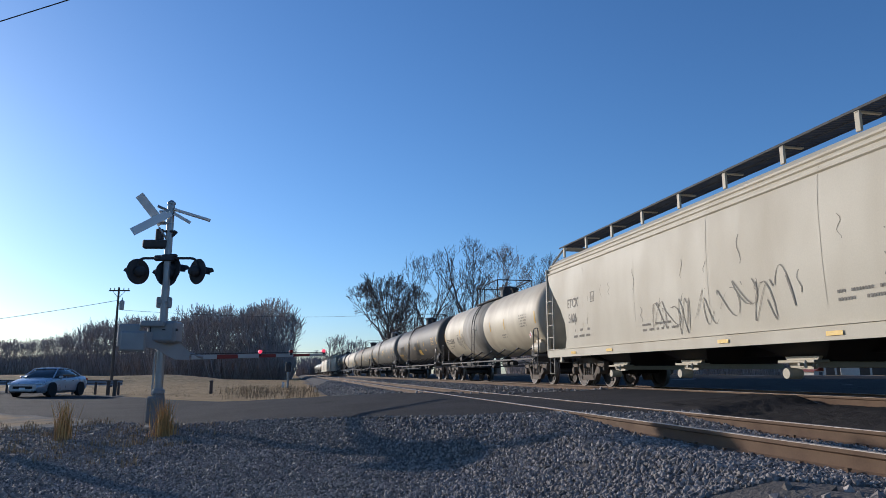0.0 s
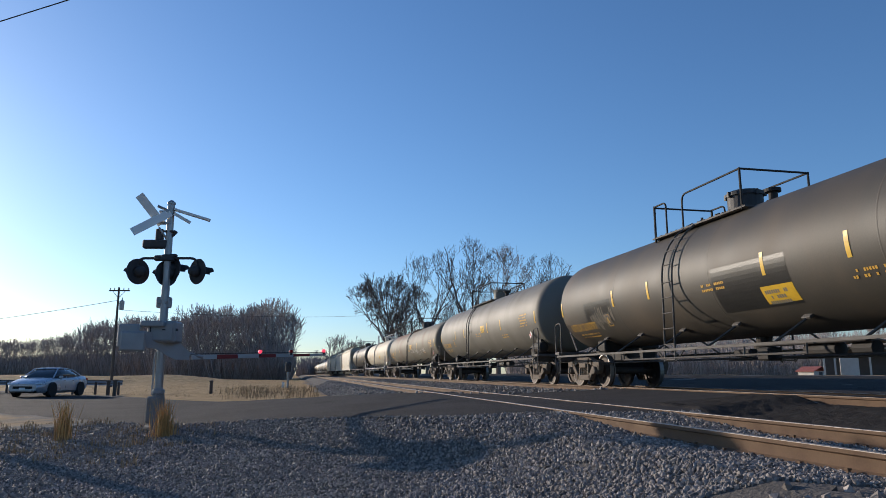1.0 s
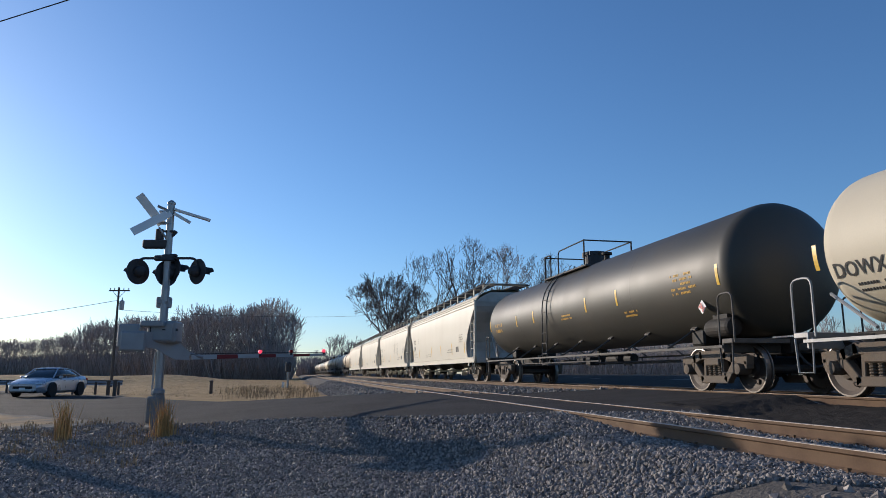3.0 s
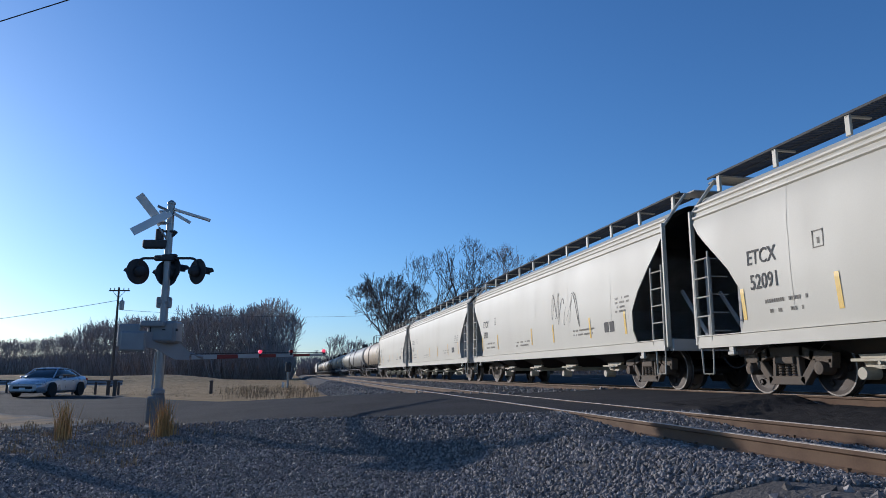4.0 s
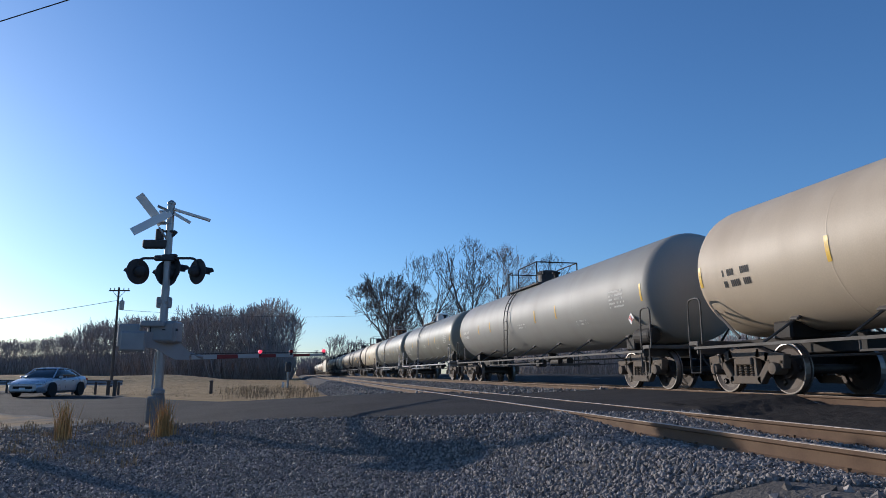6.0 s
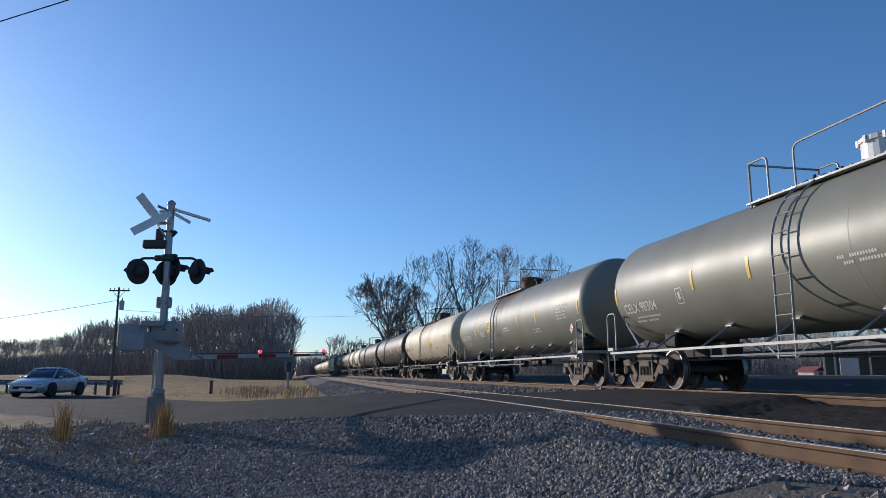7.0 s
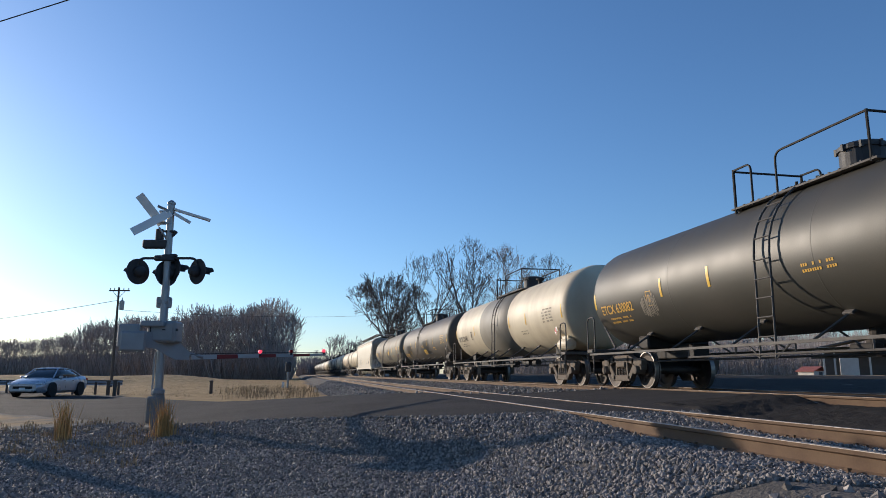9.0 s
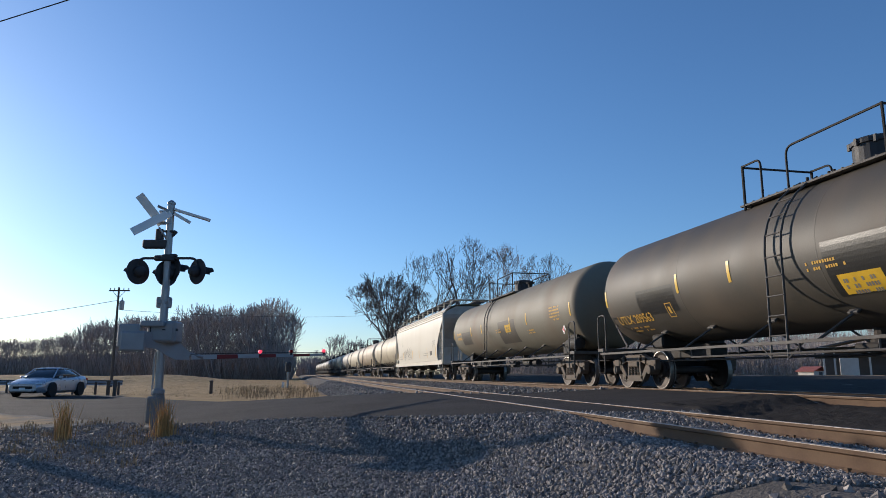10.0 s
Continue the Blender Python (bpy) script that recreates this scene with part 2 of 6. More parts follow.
# ---- ground, road and tracks ----
def ramp(v, pairs):
    if v <= pairs[0][0]:
        return pairs[0][1]
    for (a, p), (b, q) in zip(pairs, pairs[1:]):
        if v <= b:
            u = (v - a) / (b - a)
            return p + (q - p) * u
    return pairs[-1][1]


BANK = ((-3.0, -0.86), (0.5, -0.88), (2.0, -0.80), (3.2, -0.348), (6.3, -0.354), (7.8, -0.172), (11.2, -0.172), (13.0, -0.12), (20, 0.22), (27, 0.28), (60, -0.2), (140, -0.9))
ROAD_Z = ((-9, -0.80), (-3, -0.74), (2.9, -0.235), (3.6, -0.19), (6.0, -0.187), (8.3, -0.03), (10.8, -0.03), (13, 0.02), (20, 0.27), (27, 0.31), (60, -0.15), (140, -0.85))
NEAR_EDGE = ((-90, 150), (-40, 60), (-14, 30), (-5.7, 20.5), (-2.85, 16.4), (0, 14.4), (1.2, 12.8), (2.6, 10.7), (4.0, 9.95), (5.5, 9.65), (6.5, 10.1), (8.9, 10.9), (10.5, 9.6), (14, 5.0), (30, -9), (60, -30))
FAR_EDGE = ((-90, 185), (-45, 85), (-25, 60), (-9.4, 39.8), (-2, 28.5), (4.4, 20.7), (8.0, 18.0), (14, 13), (30, 1), (60, -20))


def road_span(x):
    return ramp(x, NEAR_EDGE), ramp(x, FAR_EDGE)


def ground_z(x, y):
    z = ramp(x, BANK)
    if x < -1:
        z += 0.05 * noise.noise((x * 0.3, y * 0.3, 0))
    d = math.hypot(x, y)
    if d > 45 and x < 5:      # gentle rises in the field
        for px, py, r, h in ((-26, 84, 13, 0.95), (-16, 96, 12, 1.0), (-38, 88, 12, 0.85)):
            q = ((x - px) ** 2 + (y - py) ** 2) / r ** 2
            z += h * math.exp(-q * 2)
    z += 0.035 * noise.noise((x * 0.9, y * 0.9, 3)) if abs(x - 7.3) > 4.5 else 0.01 * noise.noise((x * 2, y * 2, 3))
    lo, hi = road_span(x)
    inside = min(y - lo, hi - y)
    reach = 2.4 if y < lo and x < 6 else 0.7
    w = min(max((inside + reach) / reach, 0), 1)
    return z + (ramp(x, ROAD_Z) - 0.025 - z) * w


def steps(*spans):
    out = []
    for a, b, d in spans:
        n = max(1, round((b - a) / d))
        out += [a + (b - a) * i / n for i in range(n)]
    return out + [spans[-1][1]]


def grid_sheet(name, xs, ys, height, mat):
    verts = [(x, y, height(x, y)) for y in ys for x in xs]
    w = len(xs)
    faces = [(j * w + i, j * w + i + 1, (j + 1) * w + i + 1, (j + 1) * w + i) for j in range(len(ys) - 1) for i in range(w - 1)]
    me = bpy.data.meshes.new(name)
    me.from_pydata(verts, [], faces)
    me.materials.append(mat)
    me.polygons.foreach_set("use_smooth", [True] * len(faces))
    return new(name, me)


def ground_material():
    m = material("gravel_and_dry_grass", (0.15, 0.135, 0.12), 0.95, spot=(0.085, 0.078, 0.07), stains=0.7, scale=1.2, fine=30, grain=0.45, bump=1.0, spec=0.12)
    nt = m.node_tree
    n, l = nt.nodes, nt.links
    at = n.new("ShaderNodeAttribute")
    at.attribute_name = "grass"
    no = n.new("ShaderNodeTexNoise")
    no.inputs["Scale"].default_value, no.inputs["Detail"].default_value = 0.35, 8
    tc = n.new("ShaderNodeTexCoord")
    l.new(tc.outputs["Object"], no.inputs[0])
    add = n.new("ShaderNodeMath")
    add.operation = "ADD"
    l.new(at.outputs["Fac"], add.inputs[0])
    l.new(no.outputs[0], add.inputs[1])
    edge = n.new("ShaderNodeMapRange")
    edge.inputs[1].default_value, edge.inputs[2].default_value = 0.9, 1.1
    l.new(add.outputs[0], edge.inputs[0])
    grass = n.new("ShaderNodeValToRGB")
    e = grass.color_ramp.elements
    e[0].position, e[0].color = 0.3, (0.26, 0.165, 0.07, 1)
    e[1].position, e[1].color = 0.7, (0.50, 0.335, 0.15, 1)
    g2 = n.new("ShaderNodeTexNoise")
    g2.inputs["Scale"].default_value, g2.inputs["Detail"].default_value = 1.5, 10
    l.new(tc.outputs["Object"], g2.inputs[0])
    l.new(g2.outputs[0], grass.inputs[0])
    mix = n.new("ShaderNodeMix")
    mix.data_type = "RGBA"
    b = n["Principled BSDF"]
    old = b.inputs["Base Color"].links[0].from_socket
    l.new(edge.outputs[0], mix.inputs[0])
    l.new(old, mix.inputs[6])
    l.new(grass.outputs[0], mix.inputs[7])
    l.new(mix.outputs[2], b.inputs["Base Color"])
    return m


def grass_share(x, y):
    """0 on stone, 1 on grass: the field past the road, and beyond the line."""
    lo, hi = road_span(x)
    if y > hi and x < 3.0:
        return min((y - hi) / 4, 1) * min((3.0 - x) / 3, 1)
    if x > 12.5:
        # bare out to x = 24, to keep the ground dark in the train's shade
        return min(max(x - 24, 0) / 6, 0.6)
    if x < -4 and y < lo:
        return 0.25 + 0.3 * min((-4 - x) / 4, 1)
    return 0.0


xs = steps((-2500, -300, 300), (-300, -60, 30), (-60, -20, 2.5), (-20, -12, 0.5), (-12, 9, 0.2), (9, 16, 0.5), (16, 60, 3), (60, 300, 30), (300, 2500, 300))
ys = steps((-2500, -200, 300), (-200, -20, 30), (-20, 0, 4), (0, 4, 0.4), (4, 24, 0.2), (24, 46, 0.5), (46, 130, 2.5), (130, 400, 30), (400, 3500, 400))
ground = grid_sheet("ground", xs, ys, ground_z, ground_material())
tagged(ground, "grey gravel and dry winter grass beside the railway", "ground", kind="structure")
at = ground.data.attributes.new("grass", "FLOAT", "POINT")
at.data.foreach_set("value", [grass_share(x, y) for y in ys for x in xs])

# road sheet, across both tracks
bm = bmesh.new()
rx = steps((-90, -20, 5), (-20, 14, 0.4), (14, 60, 3))
rows = []
for x in rx:
    lo, hi = road_span(x)
    lo += 0.22 * noise.noise((x * 1.3, 5, 0))
    hi += 0.2 * noise.noise((x * 1.3, 9, 0))
    rows.append([bm.verts.new((x, lo + (hi - lo) * k / 12, ramp(x, ROAD_Z) - (0.022 if k in (0, 12) else 0) + 0.012 * noise.noise((x, k, 1)))) for k in range(13)])
for a, b in zip(rows, rows[1:]):
    for k in range(12):
        bm.faces.new((a[k], b[k], b[k + 1], a[k + 1]))
bmesh.ops.recalc_face_normals(bm, faces=bm.faces)
tagged(part("road", bm, ASPHALT, smooth=True), "worn grey asphalt road over the level crossing", "road", kind="structure")


# rubble by the road; its dark tone also paints shade on the verge
SKIRT = material("crumbled_asphalt_and_shaded_verge", (0.045, 0.04, 0.036), 0.95, spot=(0.03, 0.027, 0.025), stains=0.8, scale=2.5, fine=45, grain=0.5, bump=1.0, spec=0.1)


def skirt_z(x, y):
    """Rubble of old paving heaped against the tracks, thinning out to its edges."""
    edge = min(x - 6.15, 8.62 - x, y - 2.0, 1.2) + 0.25 * noise.noise((x * 1.5, y * 1.5, 2))
    return ground_z(x, y) + (0.05 if edge > 0.15 else edge * 0.5 - 0.03) + 0.022 * noise.noise((x * 9, y * 9, 4)) + 0.012 * noise.noise((x * 23, y * 23, 4))


shoulder = grid_sheet("shoulder", steps((6.1, 8.66, 0.05)), steps((1.8, 11.6, 0.06)), skirt_z, SKIRT)
tagged(shoulder, "dark crumbled asphalt rubble at the road's edge", "road shoulder", kind="structure")


# thin dark sheet over the ground: the train's shade put into its colour
def verge_z(x, y):
    return ground_z(x, y) + 0.018 + 0.02 * noise.noise((x * 2, y * 2, 6))


verge = grid_sheet("verge", steps((11.3, 24, 0.5)), steps((13.5, 90, 1.0)), verge_z, SKIRT)
tagged(verge, "bare ground beyond the main track, coloured dark for the train's shade", "verge", kind="structure")


def rail_outline(x, z):
    half = ((0.037, 0), (0.037, -0.03), (0.012, -0.045), (0.009, -0.135), (0.075, -0.160), (0.075, -0.175))
    return [(x - a, z + b) for a, b in half[::-1]] + [(x + a, z + b) for a, b in half]


def track(cx, z, y0, y1, name, label, head):
    top = new(name)
    top.location = (0, 0, 0)
    tagged(top, label, "railway track", kind="structure")
    for sx in (-1, 1):
        bm = bmesh.new()
        prism(bm, rail_outline(cx + sx * 0.7545, z), y0, y1)
        rail = part("rail", bm, RAIL_RUST, top)
        bm = bmesh.new()
        box(bm, cx + sx * 0.7545, (y0 + y1) / 2, z + 0.001, 0.066, y1 - y0, 0.006)
        part("rail_head", bm, head, rail, "worn brown running surface")

    def tie(bm):
        box(bm, 0, 0, -0.09, 2.6, 0.22, 0.17, 0.012)

    def spike(bm):
        box(bm, 0, 0, 0.01, 0.022, 0.022, 0.05)
        box(bm, 0, 0, 0.036, 0.036, 0.03, 0.014)

    def plate(bm):
        box(bm, 0, 0, 0, 0.36, 0.19, 0.02, 0.004)

    y = y0 + 0.2
    k = 0
    while y < min(y1, 90):
        if not (road_span(cx)[0] + 0.3 < y < road_span(cx)[1] - 0.3):
            ob = place("tie", "tie", tie, TIE, top, pose(cx, y, z - 0.175, 0, 0, random.uniform(-1, 1)))
            if y < 30:
                for sx in (-1, 1):
                    pl = place("tie_plate", "tie_plate", plate, RAIL_RUST, ob, pose(sx * 0.7545, 0, 0.001))
                    for ox in (-0.1, 0.1):
                        for oy in (-0.06, 0.06):
                            if random.random() < 0.8:
                                place("spike", "spike", spike, RAIL_RUST, ob, pose(sx * 0.7545 + ox, oy, random.uniform(-0.005, 0.02)))
        y += 0.495
        k += 1
    return top


track(SIDING_X, SIDING_Z, -12, 420, "siding_track", "rusty unused railway track with wooden ties in ballast", RAIL_TOP)
track(TRAIN_X, 0.0, -14, 700, "main_track", "main railway track that carries the freight train", MAIN_TOP)


# ---- freight cars: origin on the rails at mid-length, +y is the end farther up the line, -x the side towards the road ----
CARS, WHEELS = [], []
SILL = 1.6                  # half width of a hopper


def on_tank(u, v, lift=0.006):
    """A place on the sunny flank: u metres along (towards -y), v metres round from the axis height."""
    a = v / R
    return Vector((-(R + lift) * math.cos(a), -u, ZC + (R + lift) * math.sin(a)))


def on_side(u, v, lift=0.006):
    """The same on a hopper's flank, v being the height over the rails."""
    return Vector((-side_x(v) - lift, -u, v))


def side_x(z):
    return ramp(z, ((0.86, 1.56), (1.06, 1.56), (1.8, 1.6), (2.8, 1.6), (3.3, 1.57), (3.66, 1.5)))


def patch(bm, surf, u0, u1, v0, v1, skew=0.0, lift=0.008):
    """A thin painted rectangle lying on a flank."""
    n = max(1, round(abs(v1 - v0) / 0.08))
    rows = []
    for i in range(n + 1):
        v = v0 + (v1 - v0) * i / n
        d = skew * i / n
        rows.append((bm.verts.new(surf(u0 + d, v, lift)), bm.verts.new(surf(u1 + d, v, lift))))
    for (a, b), (c, d) in zip(rows, rows[1:]):
        bm.faces.new((a, b, d, c))


def bars(bm, surf, u, v, w, lines, h=0.045, gap=0.075, seed=0):
    """Lines of small stencilling that cannot be read."""
    rnd = random.Random(seed)
    for k in range(lines):
        x = u
        while x < u + w * rnd.uniform(0.75, 1.0):
            step = rnd.choice((0.05, 0.05, 0.06, 0.06, 0.1))
            if step < 0.09:
                patch(bm, surf, x, x + step * 0.68, v - k * gap - h, v - k * gap)
            x += step


def letters(name, text, surf, u, v, size, mat, parent, label="", squeeze=0.9, lift=0.011):
    cu = bpy.data.curves.new(name, "FONT")
    cu.body, cu.size, cu.offset = text, size, size * 0.012
    cu.resolution_u = 3
    ob = bpy.data.objects.new(name, cu)
    src = ob.to_mesh()
    me = bpy.data.meshes.new(name)
    me.from_pydata([surf(u + p.co.x * squeeze, v + p.co.y, lift) for p in src.vertices], [], [tuple(f.vertices) for f in src.polygons])
    ob.to_mesh_clear()
    bpy.data.objects.remove(ob)
    me.materials.append(mat)
    return part(name, me, None, parent, label)


def scrawl(bm, surf, u, v, w, h, seed, width=0.02, count=12):
    """Looping spray-paint strokes of no meaning."""
    rnd = random.Random(seed)
    for k in range(count):
        cx, cy = u + w * (k + 0.5) / count, v + h * rnd.uniform(0.3, 0.7)
        a0, turns = rnd.uniform(0, 6), rnd.uniform(0.6, 1.3)
        rx, ry = w / count * rnd.uniform(0.4, 0.8), h * rnd.uniform(0.25, 0.5)
        q, prev = rnd.uniform(1.2, 2.4), None
        for i in range(17):
            a = a0 + turns * 2 * math.pi * i / 16
            px, py = cx + rx * math.cos(a), cy + ry * math.sin(q * a)
            pair = (bm.verts.new(surf(px - width / 2, py - width / 3, 0.011)), bm.verts.new(surf(px + width / 2, py + width / 3, 0.011)))
            if prev:
                bm.faces.new((prev[0], prev[1], pair[1], pair[0]))
            prev = pair


# -- trucks --
def wheelset_mesh(bm):
    for s in (-1, 1):
        x = s * 0.755
        o = [(0.12, -0.09), (0.17, -0.085), (0.2, -0.02), (0.36, -0.03), (0.43, -0.065), (0.457, -0.062), (0.46, 0.03), (0.485, 0.045), (0.485, 0.072), (0.40, 0.072), (0.37, 0.03), (0.2, 0.05), (0.13, 0.09)]
        lathe(bm, [(r, -s * h) for r, h in o], 30, "X", (x, 0, 0))
        for k in range(3):      # three lightening dishes, so that the turn can be seen
            a = 2 * math.pi * k / 3
            box(bm, x + s * 0.045, 0.28 * math.cos(a), 0.28 * math.sin(a), 0.02, 0.1, 0.1, 0.02)
    lathe(bm, [(0.085, -1.02), (0.085, 1.02)], 14, "X")
    for f in bm.faces:
        c = f.calc_center_median()
        d = math.hypot(c.y, c.z)
        if abs(f.normal.x) > 0.8 and 0.42 < d < 0.46 and abs(c.x) > 0.8:
            f.material_index = 1
        elif d > 0.44 and abs(f.normal.x) < 0.4:
            f.material_index = 1


def side_frame_mesh(bm):

    def strip(pts, w, t):
        for (y0, z0), (y1, z1) in zip(pts, pts[1:]):
            d = math.hypot(y1 - y0, z1 - z0)
            box(bm, 0, (y0 + y1) / 2, (z0 + z1) / 2, t, d + w * 0.6, w, 0.012, Matrix.Rotation(math.atan2(z1 - z0, y1 - y0), 4, "X"))
    strip([(-1.08, 0.62), (-0.66, 0.67), (-0.42, 0.745), (0.42, 0.745), (0.66, 0.67), (1.08, 0.62)], 0.18, 0.16)
    strip([(-0.74, 0.60), (-0.42, 0.25), (0.42, 0.25), (0.74, 0.60)], 0.15, 0.14)
    strip([(-0.32, 0.26), (-0.29, 0.72)], 0.09, 0.12)
    strip([(0.29, 0.72), (0.32, 0.26)], 0.09, 0.12)
    for s in (-1, 1):
        box(bm, 0, s * 1.07, 0.53, 0.16, 0.09, 0.16, 0.015)
        box(bm, 0, s * 0.72, 0.53, 0.16, 0.08, 0.18, 0.015)
        lathe(bm, [(0.05, -0.16), (0.105, -0.15), (0.115, -0.05), (0.115, 0.1)], 14, "X", (0, s * 0.889, 0.457))
    for y in (-0.17, 0, 0.17):
        for k in range(5):
            lathe(bm, [(0.05, 0), (0.068, 0.02), (0.05, 0.04)], 10, "Z", (0, y, 0.31 + k * 0.046))
    box(bm, 0, 0, 0.60, 0.2, 0.5, 0.14, 0.02)


def truck(car, y, u, body_mat):
    def bolster(bm):
        box(bm, 0, 0, 0.62, 1.9, 0.4, 0.2, 0.03)
        box(bm, 0, 0, 0.75, 0.5, 0.5, 0.1, 0.03)
        for s in (-1, 1):
            box(bm, s * 0.3, s * 0.5, 0.42, 1.2, 0.1, 0.12, 0.02)
            box(bm, s * 0.755, s * 0.40, 0.45, 0.12, 0.06, 0.3, 0.02)
    t = place("truck", "truck", bolster, FRAME_BLACK, car, pose(0, y, 0))
    for s in (-1, 1):
        place("side_frame", "side_frame", side_frame_mesh, body_mat, t, pose(s * 1.0, 0, 0))
        key = "wheelset"
        ws = part("wheelset", shared(key, wheelset_mesh, WHEEL_STEEL), None, t, "worn steel wheels with bright treads")
        if len(ws.data.materials) < 2:
            ws.data.materials.append(TREAD)
        ws.matrix_basis = pose(0, s * 0.889, 0.457)
        WHEELS.append((ws, u + y, s * 0.889, 0.457))


def coupler(bm):
    box(bm, 0, 0.25, 0, 0.14, 0.7, 0.16, 0.03)
    box(bm, 0.03, 0.62, 0, 0.3, 0.2, 0.28, 0.05)
    box(bm, -0.12, 0.72, 0, 0.1, 0.18, 0.26, 0.04)


def hose(bm):
    tube(bm, bent((0.28, 0, 0.05), (0.3, 0.35, -0.5), (0.1, 0.62, -0.22), 7), 0.025, 6)


def ends(car, L, mat):
    """Couplers, hoses, grab irons and steps at both ends."""
    for s in (-1, 1):
        turn = 0 if s > 0 else 180
        place("coupler", "coupler", coupler, TRUCK_BROWN, car, pose(0, s * (L / 2 - 0.72), 0.86, 0, 0, turn))
        place("air_hose", "air_hose", hose, CABLE, car, pose(0, s * (L / 2 - 0.6), 0.80, 0, 0, turn))


def step_iron(bm):
    tube(bm, [(0, -0.2, 0.55), (0, -0.17, 0.0), (0, 0.17, 0.0), (0, 0.2, 0.55)], 0.018, 6)


def tank_car(u0, u1, paint, name_text="", text_mat=LETTER_YELLOW, label="", band=None, rail=RAIL_DUST, name_v=-0.42, plat=1.46, inset=2.1, tip=0.62, marks=1, top_rail=False, rust_dome=False, patch_work=False, graffiti=None, truck_mat=TRUCK_BROWN, panel=None, seed=1, far=False):
    L, u = u1 - u0, (u0 + u1) / 2
    rnd = random.Random(seed)
    car = new("tank_car")
    tagged(car, label, "tank car", "cars of the freight train")
    T = L / 2 - tip         # tip of the tank's heads

    def shell(bm):
        head = [(R * math.sin(a), T - 0.66 * (1 - math.cos(a)) if a < 1.57 else T - 0.66) for a in [math.pi / 2 * i / 10 for i in range(1, 11)]]
        prof = [(r, -y) for r, y in head] + [(R, -T + 0.66 + (2 * T - 1.32) * k / 6) for k in range(1, 6)] + [(r, y) for r, y in head[::-1]]
        lathe(bm, [(0.02, -T)] + prof + [(0.02, T)], 72, "Y", (0, 0, ZC))
    place("tank", ("tank", L), shell, paint, car, smooth=True)
    if band:
        w, bmat = band

        def ring(bm):
            lathe(bm, [(R, -w), (R + 0.012, -w + 0.01), (R + 0.012, w - 0.01), (R, w)], 72, "Y", (0, 0, ZC))
        place("tank_band", ("band", w), ring, bmat, car, pose(0, plat + 0.4, 0), smooth=True)

    def seam(bm):
        lathe(bm, [(R - 0.004, -0.03), (R + 0.0015, -0.014), (R + 0.0015, 0.014), (R - 0.004, 0.03)], 72, "Y", (0, 0, ZC))
    for y in (-T * 0.5, 0.0, T * 0.5):
        place("weld_seam", "seam", seam, paint, car, pose(0, y, 0), smooth=True)

    # stub sills, saddles and end sills
    def stub(bm):
        box(bm, 0, 0, 0.90, 0.42, 3.4, 0.32, 0.02)
        box(bm, 0, 0.45, 1.14, 1.7, 0.5, 0.34, 0.04)
    for s in (-1, 1):
        place("draft_sill", "stub", stub, FRAME_BLACK, car, pose(0, s * (L / 2 - 2.5), 0, 0, 0, 0 if s < 0 else 180))

        def deck(bm):
            box(bm, 0, 0, 0.98, 2.9, 0.34, 0.09, 0.01)
            box(bm, 0, 0.14, 0.86, 2.9, 0.05, 0.2, 0.01)
        place("end_deck", "deck", deck, rail, car, pose(0, s * (L / 2 - 1.0), 0, 0, 0, 0 if s < 0 else 180))
        for sx in (-1, 1):
            def grab(bm):
                tube(bm, [(0, 0.22, 0.95)] + bent((0, 0.22, 1.75), (0, 0.22, 1.9), (0, 0.05, 1.9), 3) + bent((0, -0.1, 1.9), (0, -0.25, 1.9), (0, -0.25, 1.75), 3) + [(0, -0.25, 0.95)], 0.02, 6)
            place("grab_iron", "grab", grab, rail, car, pose(sx * 1.42, s * (L / 2 - 1.05), 0))
            place("sill_step", "step", step_iron, rail, car, pose(sx * 1.44, s * (L / 2 - 1.05), 0.38))
    ends(car, L, paint)

    # long side rails under the tank
    for sx in (-1, 1):
        def long_rail(bm):
            box(bm, 0, 0, 0.88, 0.06, L - 2.2, 0.05)
        place("side_rail", ("side_rail", L), long_rail, rail, car, pose(sx * 1.47, 0, 0))

        def low_rail(bm):
            tube(bm, [(0, -3.2, 0.70), (0, 3.2, 0.70)], 0.02, 6)
            for y in (-3.2, -1.6, 0, 1.6, 3.2):
                tube(bm, [(0, y, 0.68), (0, y, 0.90)], 0.018, 5)
        place("safety_rail", "low_rail", low_rail, rail, car, pose(sx * 1.47, 0.4, 0))
        # braces from the side rail up to pads on the shell
        foot_x = math.sqrt(R * R - (ZC - 1.36) ** 2)

        def strut(bm):
            tube(bm, [(0, 0, 0.88), (foot_x - 1.49, 0.1, 1.36)], 0.024, 5)
            box(bm, foot_x - 1.47 + 0.02, 0.1, 1.36, 0.05, 0.22, 0.16, 0.01, Matrix.Rotation(-0.9, 4, "Y"))
        for k in range(7):
            y = (k - 3) * (L - 6.4) / 6
            place("rail_strut", "strut", strut, rail, car, pose(1.47, y, 0) if sx > 0 else pose(-1.47, y, 0, 0, 0, 180))

        # ladder beside the manway platform: follows the shell, then hangs free
        def ladder(bm):
            for dy in (-0.21, 0.21):
                pts = [(-(R + 0.10) * math.sin(a), dy, ZC + (R + 0.10) * math.cos(a)) for a in [math.radians(d) for d in range(24, 91, 11)]]
                pts += [(-(R + 0.10), dy, ZC - 0.6), (-(R + 0.12), dy, 0.62)]
                tube(bm, pts, 0.021, 6)
            for k in range(6):
                z = 0.66 + k * 0.34
                tube(bm, [(-(R + 0.12), -0.21, z), (-(R + 0.12), 0.21, z)], 0.014, 5)
            for d in (36, 50, 64, 78):
                a = math.radians(d)
                x, z = -(R + 0.10) * math.sin(a), ZC + (R + 0.10) * math.cos(a)
